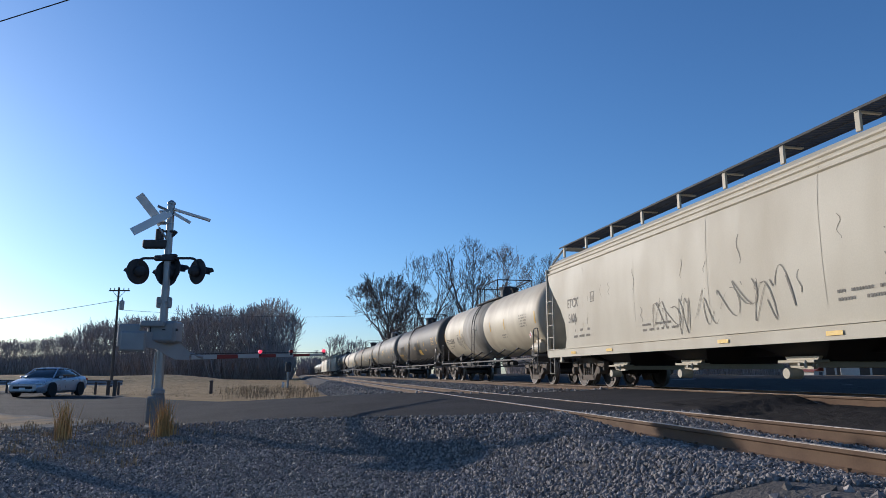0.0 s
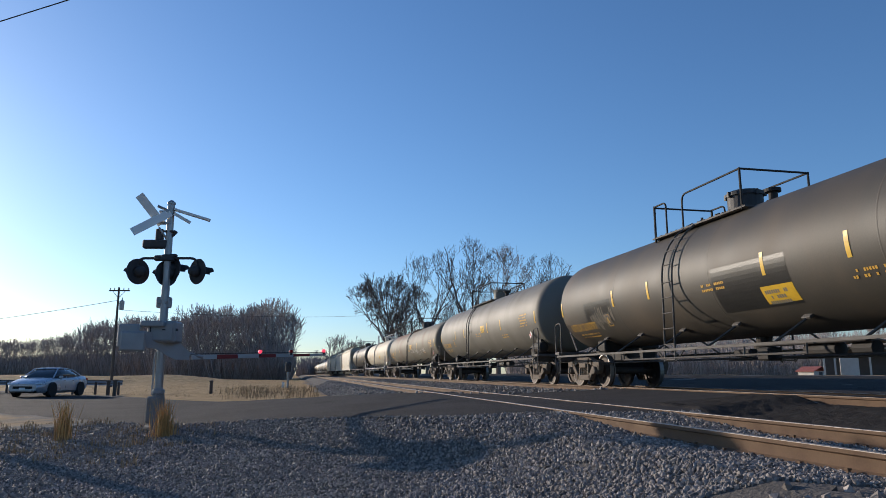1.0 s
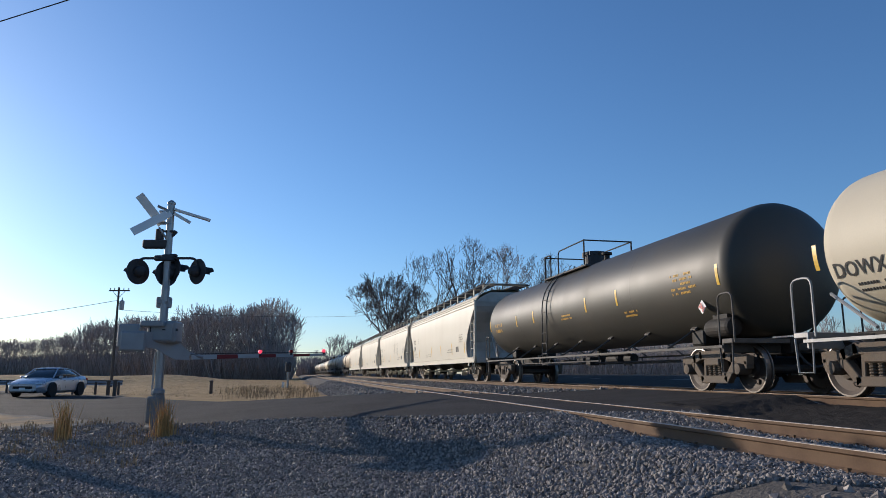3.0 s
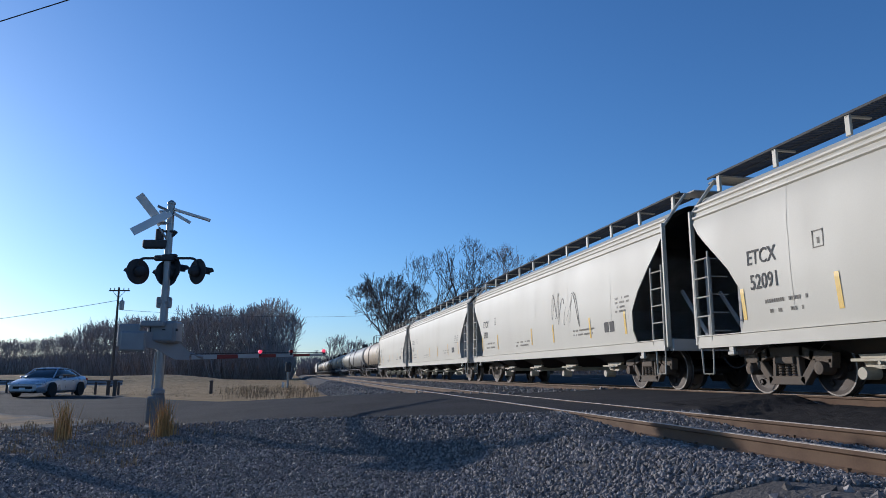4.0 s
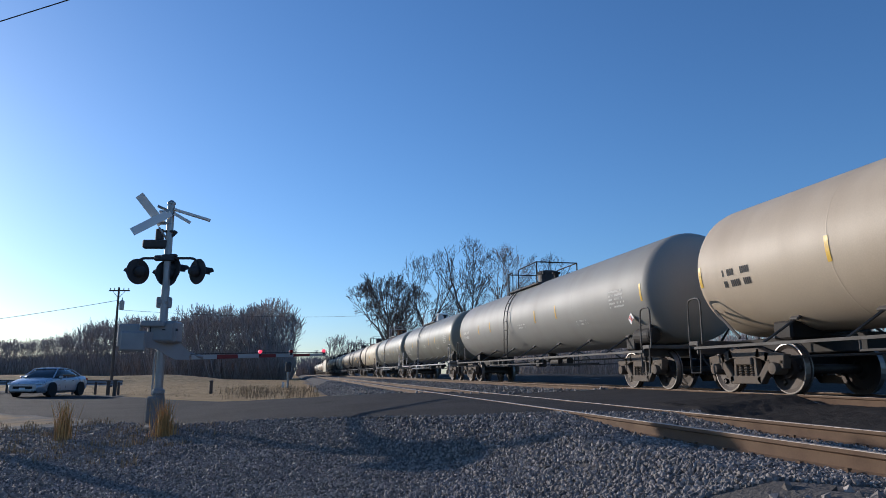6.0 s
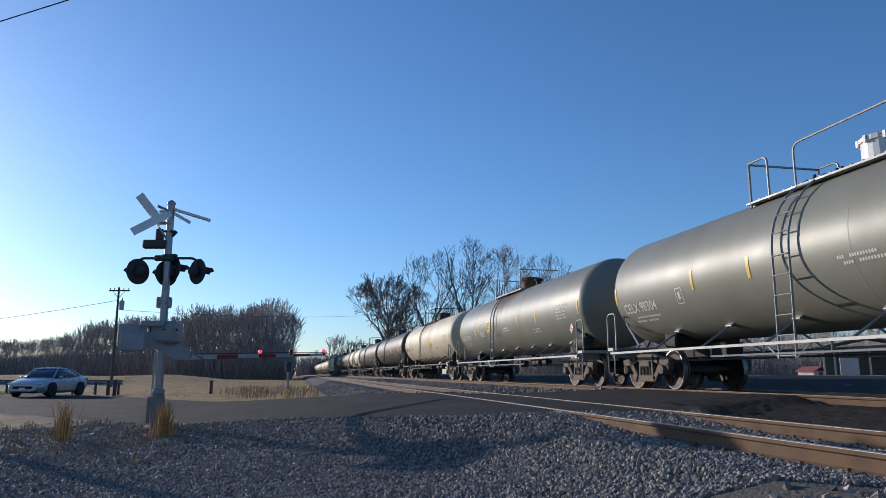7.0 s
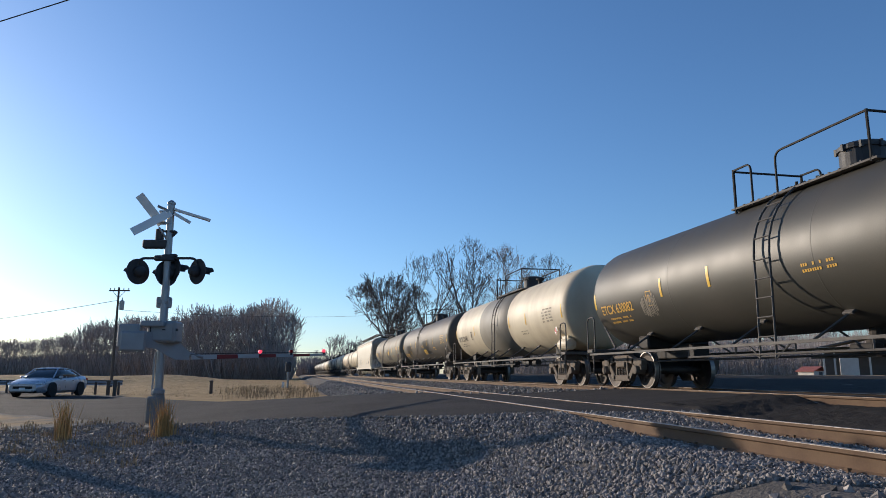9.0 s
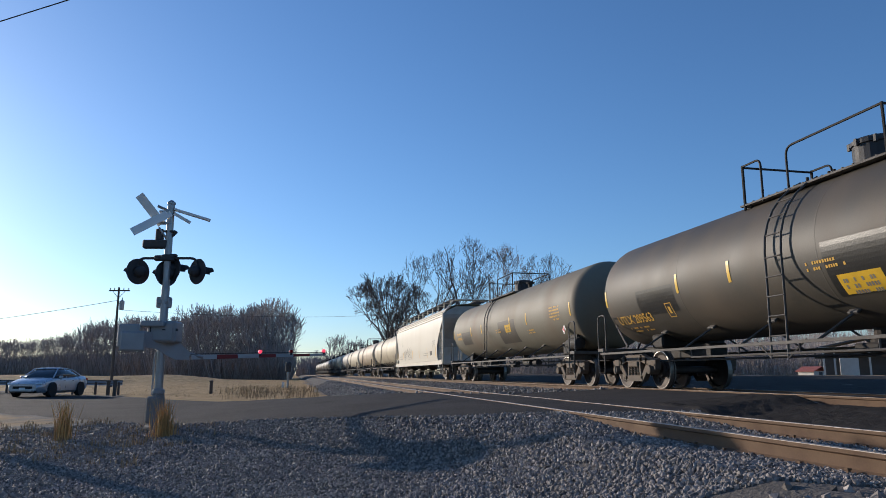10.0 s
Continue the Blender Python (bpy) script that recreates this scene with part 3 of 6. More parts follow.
                tube(bm, [(x, -0.21, z), (x, 0.21, z)], 0.014, 5)
            tube(bm, [(-(R + 0.12), -0.21, 0.62), (-1.44, -0.62, 0.92)], 0.016, 5)
            tube(bm, [(-(R + 0.12), 0.21, 0.62), (-1.44, 0.62, 0.92)], 0.016, 5)
        place("ladder", "ladder", ladder, rail, car, pose(0, plat - 0.06, 0) if sx < 0 else pose(0, plat - 0.06, 0, 0, 0, 180))

    # platform, railings, manway and valves
    top = ZC + R

    def plate(bm):
        for x in (-0.60, 0.60):
            box(bm, x, -0.25, 0.02, 0.44, 3.7, 0.035)
            for k in range(16):
                box(bm, x, -2.0 + k * 0.23, 0.05, 0.42, 0.03, 0.02)
        for y in (-2.0, 1.5):
            box(bm, 0, y, 0.0, 1.4, 0.12, 0.06)
    pf = place("platform", "plate", plate, rail, car, pose(0, plat, top - 0.16))
    guard_mat = FRAME_BLACK if rail is RAIL_DUST else rail
    for sx in (-1, 1):
        def guard(bm):
            tube(bm, [(0, -1.98, -0.04), (0, -1.98, 0.82)], 0.026, 6)
            tube(bm, [(0, -1.98, 0.80)] + bent((0, 0.02, 0.80), (0, 0.2, 0.80), (0, 0.2, 0.62), 4) + [(0, 0.2, -0.04)], 0.022, 6)
        place("guard_rail", "guard", guard, guard_mat, pf, pose(sx * 0.80, 0.0, 0.02))

        def low_guard(bm):
            tube(bm, [(0, 1.47, -0.1), (0, 1.47, 0.82)], 0.03, 6)
            tube(bm, [(0, 1.47, 0.80)] + bent((0, 1.06, 0.80), (0, 0.92, 0.80), (0, 0.92, 0.65), 4) + [(0, 0.92, -0.04)], 0.022, 6)
        place("end_guard", "low_guard", low_guard, guard_mat, pf, pose(sx * 0.80, 0.0, 0.02))
    for y, h in ((1.47, 0.78), (-1.98, 0.80)):
        def cross(bm):
            tube(bm, [(-0.80, 0, 0), (0.80, 0, 0)], 0.022, 6)
        place("cross_rail", "cross", cross, guard_mat, pf, pose(0, y, h + 0.02))

    def manway(bm):
        lathe(bm, [(0.37, -0.15), (0.37, 0.34), (0.40, 0.35), (0.40, 0.42), (0.34, 0.46), (0.1, 0.5), (0.02, 0.5)], 24, "Z")
        for k in range(8):
            a = k * math.pi / 4
            box(bm, 0.40 * math.cos(a), 0.40 * math.sin(a), 0.38, 0.05, 0.05, 0.12)
    place("manway", "manway", manway, SIGN_WHITE if rust_dome == "white" else RUST if rust_dome else paint if paint in (WHITE, DRAB) else SIGNAL_BLACK, car, pose(0, plat - 1.0, top))

    def valve(bm):
        lathe(bm, [(0.15, -0.12), (0.15, 0.05), (0.09, 0.07), (0.09, 0.22), (0.16, 0.23), (0.16, 0.30), (0.02, 0.32)], 16, "Z")
    place("safety_valve", "valve", valve, FRAME_BLACK, car, pose(0, plat - 1.9, top))

    def fitting(bm):
        for y, h in ((0, 0.14), (0.22, 0.1), (0.5, 0.16), (-0.18, 0.12)):
            lathe(bm, [(0.06, -0.1), (0.06, h), (0.03, h + 0.02), (0.03, h + 0.08)], 10, "Z", (0.05 * math.sin(9 * y), y, 0))
        box(bm, 0, 0.16, 0.02, 0.3, 0.9, 0.05, 0.01)
    place("fitting_plate", "fitting", fitting, FRAME_BLACK, car, pose(0, plat + 0.1, top))
    if top_rail:      # low handrails along the crown
        for x, sx in ((-0.45, -1),):
            def crown(bm):
                tube(bm, bent((0, -T - 0.45, -0.7), (0, -T - 0.45, 0.42), (0, -T + 0.25, 0.44), 6) + [(0, -2.2, 0.44)], 0.03, 8)
                for k in range(5):
                    y = -T + 0.9 + k * (T - 3.0) / 4
                    tube(bm, [(0, y, -0.05), (0, y, 0.44)], 0.024, 6)
            place("crown_rail", ("crown", L), crown, rail, car, pose(x, 0, top - 0.04))

    def brake_gear(bm):
        lathe(bm, [(0.05, -0.4), (0.13, -0.36), (0.13, 0.36), (0.05, 0.4)], 14, "Y", (-0.8, -2.4, 0.76))
        lathe(bm, [(0.12, -0.2), (0.12, 0.2)], 12, "Y", (-0.8, -3.3, 0.76))
        box(bm, -0.95, -1.2, 0.72, 0.3, 0.34, 0.24, 0.03)
        box(bm, -0.95, -0.5, 0.76, 0.2, 0.5, 0.14, 0.03)
        tube(bm, [(-0.95, -6.0, 0.66), (-0.95, 6.0, 0.66)], 0.022, 6)
        box(bm, -0.95, -2.2, 0.9, 0.1, 2.6, 0.08, 0.01)
    place("brake_gear", "brake_gear", brake_gear, FRAME_BLACK, car)

    # strap ends that tie the saddle to the deck at the near end
    def straps(bm):
        tube(bm, [(-1.40, -0.75, 1.02), (-1.15, 0.35, 1.62)], 0.028, 6)
    for sx, turn in ((-1, 0), (1, 180)):
        for s in (-1, 1):
            if sx * s < 0:
                place("tie_strap", "strap_a", straps, rail, car, pose(0, s * (L / 2 - 1.75), 0, 0, 0, turn))

    # air reservoir and brake gear at the near end
    def reservoir(bm):
        lathe(bm, [(0.05, -0.45), (0.17, -0.4), (0.19, -0.33), (0.19, 0.33), (0.17, 0.4), (0.05, 0.45)], 18, "Y")
        box(bm, 0, 0, 0.22, 0.1, 0.5, 0.1)
        lathe(bm, [(0.05, 0.45), (0.05, 0.6)], 10, "Y")
    place("air_reservoir", "reservoir", reservoir, paint if paint in (CREAM, WHITE, TAN) else FRAME_BLACK, car, pose(-1.02, -L / 2 + 1.75, 1.28))

    def outlet(bm):
        lathe(bm, [(0.16, 0), (0.16, -0.2), (0.22, -0.22), (0.22, -0.3), (0.1, -0.34)], 14, "Z")
        box(bm, 0, 0, -0.4, 0.16, 0.16, 0.2, 0.03)
    place("bottom_outlet", "outlet", outlet, FRAME_BLACK, car, pose(0, 0.2, 1.14))
    for s in (-1, 1):
        truck(car, s * (L / 2 - inset), u, truck_mat)
    CARS.append((car, u))
    if far:
        return car

    # paint marks
    surf = on_tank
    if name_text:
        letters("lettering", name_text, surf, -L / 2 + 1.55, name_v - 0.12, 0.34, text_mat, car, "reporting marks")

        def small(bm):
            bars(bm, surf, -L / 2 + 1.9, name_v - 0.24, 1.3, 2, 0.05, 0.11, seed)
            for w in (0, 0.24):
                patch(bm, surf, -L / 2 + 4.08 + w, -L / 2 + 4.10 + w, name_v - 0.08, name_v + 0.26)
            patch(bm, surf, -L / 2 + 4.08, -L / 2 + 4.34, name_v + 0.24, name_v + 0.26)
            patch(bm, surf, -L / 2 + 4.08, -L / 2 + 4.34, name_v - 0.10, name_v - 0.08)
            patch(bm, surf, -L / 2 + 4.16, -L / 2 + 4.25, name_v, name_v + 0.17)
        tagged(place("stencil", ("small", seed, L), small, text_mat, car), kind="stuff")
    else:
        def small(bm):
            bars(bm, surf, -L / 2 + 2.0, -0.1, 1.1, 2, 0.13, 0.22, seed)
        tagged(place("stencil", ("small", seed, L), small, text_mat, car), kind="stuff")

    def data(bm):
        bars(bm, surf, L / 2 - 3.1, 0.05, 1.0, 5, 0.05, 0.1, seed + 5)
        bars(bm, surf, L / 2 - 5.6, -0.55, 0.8, 2, 0.05, 0.1, seed + 6)
        bars(bm, surf, -0.3, -0.3, 0.9, 2, 0.05, 0.1, seed + 7)
    ob = place("data_stencil", ("data", seed, L), data, LETTER_FAINT if text_mat is LETTER_BLACK else text_mat if text_mat is not LETTER_YELLOW else LETTER_YELLOW, car)
    tagged(ob, kind="stuff")

    def reflector(bm):
        patch(bm, surf, -0.045, 0.045, -0.36, 0.06)
    for x in (-L / 2 + 1.25, -L / 2 + 4.8, -L / 2 + 6.7, 1.7, 3.7, L / 2 - 1.35)[:6 if marks else 0]:
        place("reflector_strip", "reflector", reflector, YELLOW, car, pose(0, -x, 0, 0, 0, 0), "yellow reflective strip")

    def placard(bm):
        c = on_tank(0, -0.75, 0.03)
        vs = [bm.verts.new(c + Vector((0, dy, dz))) for dy, dz in ((0.15, 0), (0, 0.15), (-0.15, 0), (0, -0.15))]
        bm.faces.new(vs)
        bmesh.ops.solidify(bm, geom=bm.faces[:], thickness=0.01)
    pl = place("placard", "placard", placard, SIGN_WHITE, car, pose(-0.06, -L / 2 + 2.1, 0), "white diamond placard")

    def flame(bm):
        c = on_tank(0, -0.75, 0.046)
        for s in (1, -1):
            vs = [bm.verts.new(c + Vector((0, dy * s, dz * s))) for dy, dz in ((0.125, 0), (0.025, 0.1), (0.0, 0.08), (0.09, -0.01))]
            bm.faces.new(vs)
        vs = [bm.verts.new(c + Vector((0, dy, dz))) for dy, dz in ((0.05, 0), (0, 0.07), (-0.05, 0), (0, -0.05))]
        bm.faces.new(vs)
    place("placard_print", "flame", flame, RED_INK, pl)
    if panel:
        pmat, px, pv, pw, ph = panel

        def panel_mesh(bm):
            patch(bm, surf, px, px + pw, pv, pv + ph, 0.0, 0.004)
        place("notice_panel", ("panel", seed), panel_mesh, pmat, car, None, "rectangular notice panel")

        def panel_text(bm):
            bars(bm, surf, px + 0.08, pv + ph - 0.08, pw - 0.15, 3, 0.07, 0.11, seed + 3)
        place("notice_print", ("panel_text", seed), panel_text, LETTER_FAINT if pmat is YELLOW else LETTER_YELLOW, car)
    if patch_work:      # darker repainted fields
        def field_a(bm):
            patch(bm, surf, -L / 2 + 2.9, -L / 2 + 4.6, -0.75, -0.12, 0, 0.003)

        def field_b(bm):
            patch(bm, surf, 0.1, 2.3, -0.98, -0.03, 0, 0.003)
        place("repainted_field", ("field_a", L), field_a, patch_work, car, None, "freshly painted rectangle over old lettering")
        place("repainted_field", ("field_b", L), field_b, patch_work, car, None, "freshly painted rectangle over old lettering")
    if graffiti:
        gmat, gx, gv, gw, gh = graffiti

        def spray(bm):
            scrawl(bm, surf, gx, gv, gw, gh, seed)
        tagged(place("graffiti", ("spray", seed), spray, gmat, car, None, "sprayed line scrawl"), kind="stuff")
    return car


def hopper_car(u0, u1, paint, line1="", line2="", label="", graffiti=None, dark_end=SLOPE_GREY, seed=1, streaks=False, far=False):
    L, u = u1 - u0, (u0 + u1) / 2
    car = new("covered_hopper_car")
    tagged(car, label, "hopper car", "cars of the freight train")
    E = L / 2 - 0.55          # end of the body

    def inset(z):
        """How far the slope sheet draws the body back at height z."""
        return ramp(z, ((1.06, 1.42), (1.4, 1.6), (1.85, 1.56), (2.3, 1.22), (2.7, 0.78), (3.0, 0.44), (3.3, 0.12), (3.6, 0.0)))
    prof = [(1.56, 1.06), (1.58, 1.4), (1.59, 1.62), (1.6, 1.85), (1.605, 2.07), (1.605, 2.3), (1.6, 2.55), (1.6, 2.8), (1.59, 3.0), (1.58, 3.15), (1.555, 3.4), (1.50, 3.62), (1.50, 3.66), (1.47, 3.67), (1.43, 3.76), (1.41, 3.765), (1.36, 3.85), (1.34, 3.855), (1.2, 3.98), (0.9, 4.10), (0.45, 4.17), (0, 4.19)]
    prof = [(-x, z) for x, z in prof] + [(x, z) for x, z in prof[-2::-1]]

    def body(bm):
        rows = []
        for s in (-1, -0.6, -0.2, 0.2, 0.6, 1):
            rows.append([bm.verts.new((x, s * (E - inset(z)), z)) for x, z in prof])
        for a, b in zip(rows, rows[1:]):
            for i in range(len(prof) - 1):
                bm.faces.new((a[i], a[i + 1], b[i + 1], b[i]))
            bm.faces.new((a[-1], a[0], b[0], b[-1]))
        bmesh.ops.recalc_face_normals(bm, faces=bm.faces)
    b = place("body", ("hopper_body", L), body, paint, car, smooth=True)
    CACHE[(("hopper_body", L), paint.name, R)].set_sharp_from_angle(angle=radians(14))

    def slope(bm):
        for s in (1,):
            rows = []
            for z in (1.0, 1.06, 1.4, 1.62, 1.85, 2.07, 2.3, 2.55, 2.8, 3.0, 3.15, 3.4, 3.6):
                rows.append([bm.verts.new((sx * (side_x(max(z, 1.06)) - 0.012), s * (E - inset(z) + 0.02), z)) for sx in (-1, 1)])
            rows.append([bm.verts.new((sx * 1.3, s * (E + 0.015), 3.8)) for sx in (-1, 1)])
            rows.append([bm.verts.new((sx * 0.8, s * (E + 0.01), 4.05)) for sx in (-1, 1)])
            for a, c in zip(rows, rows[1:]):
                bm.faces.new((a[0], a[1], c[1], c[0]))
        bmesh.ops.solidify(bm, geom=bm.faces[:], thickness=0.02)
    for turn in (0, 180):
        place("slope_sheet", ("slope", L), slope, dark_end, car, pose(0, 0, 0, 0, 0, turn), "dark grimy slope sheet")

    def lip(bm):
        prism(bm, [(-0.02, -0.03), (-0.05, 0.0), (-0.05, 0.035), (0.01, 0.06)], -E + 0.05, E - 0.05)
    for sx in (-1, 1):
        for x, z in ((1.515, 3.50), (1.478, 3.64), (1.415, 3.765)):
            place("roof_ridge", ("lip", L), lip, paint, car, pose(-x, 0, z) if sx < 0 else pose(x, 0, z, 0, 0, 180))

    def seamline(bm):
        prev = None
        for x, z in prof[1:13]:
            q = (bm.verts.new((x - 0.004, -0.006, z)), bm.verts.new((x - 0.004, 0.006, z)))
            if prev:
                bm.faces.new((prev[0], prev[1], q[1], q[0]))
            prev = q
    for k in (-2, -1, 0, 1, 2):
        place("weld_seam", "hopper_seam", seamline, paint, car, pose(0, k * L * 0.16, 0))

    for sx in (-1, 1):
        def sill(bm):
            prism(bm, [(-0.05, 0.86), (0.05, 0.86), (0.05, 1.08), (0.075, 1.085), (0.075, 1.10), (-0.05, 1.10)], -E + 0.1, E - 0.1)
        place("side_sill", ("sill", L), sill, paint, car, pose(1.56, 0, 0) if sx > 0 else pose(-1.56, 0, 0, 0, 0, 180))
        for s in (-1, 1):
            def corner(bm):
                box(bm, 0, 0, 2.3, 0.09, 0.07, 2.75, 0.008)
                tube(bm, [(0.0, -0.02, 3.6), (0.28, -0.1, 4.02), (0.55, -0.1, 4.36)], 0.035, 6)
            place("corner_post", "corner", corner, paint, car, pose(-1.55, s * (E - 0.02), 0) if sx < 0 else pose(1.55, s * (E - 0.02), 0, 0, 0, 180))

            def side_ladder(bm):
                for dy in (-0.24, 0.24):
                    tube(bm, [(0, dy, 1.0), (0, dy, 2.75)], 0.022, 6)
                for k in range(5):
                    tube(bm, [(0, -0.24, 1.1 + k * 0.38), (0, 0.24, 1.1 + k * 0.38)], 0.015, 5)
            place("side_ladder", "side_ladder", side_ladder, paint, car, pose(sx * 1.6, s * (E - 0.35), 0))
            place("sill_step", "step", step_iron, paint, car, pose(sx * 1.57, s * (E - 0.35), 0.36))

            def lug(bm):
                box(bm, 0, 0, 0.82, 0.05, 0.14, 0.24, 0.01)
                box(bm, 0, 0, 0.74, 0.08, 0.2, 0.06, 0.01)
            place("jacking_pad", "lug", lug, paint, car, pose(sx * 1.57, s * (E - 1.15), 0))

        # running board carried on short posts above the roof edge
        def board(bm):
            for y0 in np.arange(-E + 0.1, E - 0.1, 0.075):
                box(bm, 0, y0, 0, 0.62, 0.02, 0.03)
            for x in (-0.31, 0, 0.31):
                box(bm, x, 0, -0.002, 0.025, 2 * E, 0.04)
        rb = place("running_board", ("board", L), board, GRATING, car, pose(sx * 0.78, 0, 4.42), "open steel grating")
        for k in range(11):
            y = -E + 0.35 + k * (2 * E - 0.7) / 10

            def post(bm):
                box(bm, 0, 0, -0.18, 0.05, 0.11, 0.34, 0.008)
                box(bm, -0.2, 0, -0.03, 0.45, 0.06, 0.03)
            place("post", "post", post, paint, rb, pose(0.28, y, -0.01) if sx > 0 else pose(-0.28, y, -0.01, 0, 0, 180))
    for s in (-1, 1):
        def end_frame(bm):
            for x in (-0.5, 0.5):
                box(bm, x, 0, 2.0, 0.1, 0.1, 1.9, 0.01)
                tube(bm, [(x, 0.0, 1.05), (x, -1.1, 2.3)], 0.05, 6)
            for k in range(7):
                tube(bm, [(0.1, 0.1, 1.3 + k * 0.4), (0.55, 0.1, 1.3 + k * 0.4)], 0.016, 5)
            box(bm, 0, 0.02, 0.98, 3.0, 0.16, 0.26, 0.01)
            box(bm, 0, -0.85, 0.99, 2.9, 1.7, 0.06)
            box(bm, 0, 0.0, 4.40, 1.8, 0.6, 0.03)
        place("end_frame", "end_frame", end_frame, dark_end if dark_end is not FRAME_BLACK else FRAME_BLACK, car, pose(0, s * (E - 0.02), 0, 0, 0, 0 if s > 0 else 180))

    def centre_sill(bm):
        box(bm, 0, 0, 0.86, 0.5, L - 1.5, 0.3, 0.02)
    place("centre_sill", ("centre", L), centre_sill, FRAME_BLACK, car)
    ends(car, L, paint)

    # hopper bottoms and discharge gates
    def bottom(bm):
        hi = [bm.verts.new(p) for p in ((-1.5, -1.35, 1.06), (1.5, -1.35, 1.06), (1.5, 1.35, 1.06), (-1.5, 1.35, 1.06))]
        lo = [bm.verts.new(p) for p in ((-0.85, -0.35, 0.58), (0.85, -0.35, 0.58), (0.85, 0.35, 0.58), (-0.85, 0.35, 0.58))]
        for i in range(4):
            bm.faces.new((hi[i], hi[(i + 1) % 4], lo[(i + 1) % 4], lo[i]))
        bm.faces.new(lo[::-1])

    def gate(bm):
        box(bm, 0, 0, 0.52, 2.0, 0.66, 0.1, 0.01)
        box(bm, -1.0, 0, 0.57, 0.3, 0.9, 0.05, 0.01)
        prism(bm, [(-0.42, 0.66), (0.42, 0.66), (0.25, 0.44), (-0.25, 0.44)], -1.02, -0.94, "X")
        lathe(bm, [(0.09, -1.22), (0.10, -1.18), (0.10, -0.95)], 14, "X", (0, 0.16, 0.37))
        lathe(bm, [(0.03, -1.25), (0.03, 1.1)], 8, "X", (0, -0.2, 0.52))
        box(bm, -1.15, -0.2, 0.52, 0.05, 0.14, 0.14, 0.02)
    for k in range(4):
        y = (k - 1.5) * (L - 7.4) / 3.45
        hb = place("hopper_bottom", "bottom", bottom, FRAME_BLACK, car, pose(0, y, 0))
        place("discharge_gate", "gate", gate, HOPPER_OLD, hb, None, "pale steel discharge gate with round cap")
    for s in (-1, 1):
        truck(car, s * (L / 2 - 2.45), u, TRUCK_BROWN)
    CARS.append((car, u))
    if far:
        return car
    surf = on_side
    text_mat = LETTER_BLACK if paint is HOPPER_WHITE else LETTER_FAINT
    if line1:
        letters("lettering", line1, surf, -E + 1.8, 2.27, 0.37, text_mat, car, "reporting marks", 0.84)
        letters("lettering", line2, surf, -E + 1.85, 1.83, 0.37, text_mat, car, "reporting marks", 0.84)

    def small(bm):
        bars(bm, surf, -E + 2.2, 1.62, 1.5, 2, 0.065, 0.17, seed)
        bars(bm, surf, 3.2, 1.6, 1.6, 2, 0.05, 0.12, seed + 1)
        bars(bm, surf, 6.0, 2.25, 0.9, 4, 0.05, 0.11, seed + 2)
        bars(bm, surf, -E + 6.2, 1.5, 1.8, 2, 0.05, 0.12, seed + 3)
        bars(bm, surf, -E + 4.6, 0.99, 1.7, 1, 0.07, 0.1, seed + 4)
        for a, c, d, e in ((0, 0.02, 0, 0.28), (0.22, 0.24, 0, 0.28), (0, 0.24, 0, 0.02), (0, 0.24, 0.26, 0.28), (0.1, 0.15, 0.06, 0.16)):
            patch(bm, surf, -E + 3.45 + a, -E + 3.45 + c, 2.3 + d, 2.3 + e)
    tagged(place("stencil", ("hsmall", seed, L), small, LETTER_FAINT, car), kind="stuff")

    def panel(bm):
        for a in (0, 0.32):
            patch(bm, surf, 5.3 + a, 5.55 + a, 1.42, 1.68)
    place("notice_panel", ("hpanel", L), panel, LETTER_BLACK, car)

    def strip(bm):
        patch(bm, surf, -0.05, 0.05, -0.28 + 1.6, 0.28 + 1.6, -0.02)
    for x in (-E + 1.62, -E + 3.9, -E + 8.0, 1.6, 4.4, E - 1.95) if paint is HOPPER_WHITE else ():
        place("reflector_strip", "hstrip", strip, YELLOW, car, pose(0, -x, 0), "yellow reflective strip")

    def tag(bm):
        patch(bm, lambda a, c, d: Vector((-1.63, -a, c)), -0.17, 0.17, 0.93, 1.0)
    for x in (-E + 2.2, -4.5, 0.4, 3.2, 6.2) if paint is HOPPER_OLD else ():
        place("reflector_strip", "htag", tag, YELLOW, car, pose(0, -x, 0), "yellow reflective strip")
    if streaks:
        def runs(bm):
            rnd = random.Random(seed)
            for k in range(16):
                x, v0 = -E + 2.4 + k * 0.82 + rnd.uniform(-0.3, 0.3), rnd.uniform(1.9, 2.9)
                w, n = rnd.uniform(0.012, 0.03), 8
                v1, prev = max(1.15, v0 - rnd.uniform(0.3, 1.2)), None
                for i in range(n + 1):
                    v = v0 + (v1 - v0) * i / n
                    c = x + 0.05 * math.sin(i * 1.3 + k)
                    q = (bm.verts.new(surf(c - w / 2, v, 0.004)), bm.verts.new(surf(c + w / 2, v, 0.004)))
                    if prev:
                        bm.faces.new((prev[0], prev[1], q[1], q[0]))
                    prev = q
        ob = place("rust_streak", ("runs", seed), runs, LETTER_FAINT, car, None, "thin dark runs and scratches")
        tagged(ob, kind="stuff")
    if graffiti:
        gmat, gx, gv, gw, gh = graffiti

        def spray(bm):
            scrawl(bm, surf, gx, gv, gw, gh, seed, 0.022, 9 if gh < 0.9 else 4)
        tagged(place("graffiti", ("hspray", seed), spray, gmat, car, None, "sprayed line scrawl"), kind="stuff")
    return car


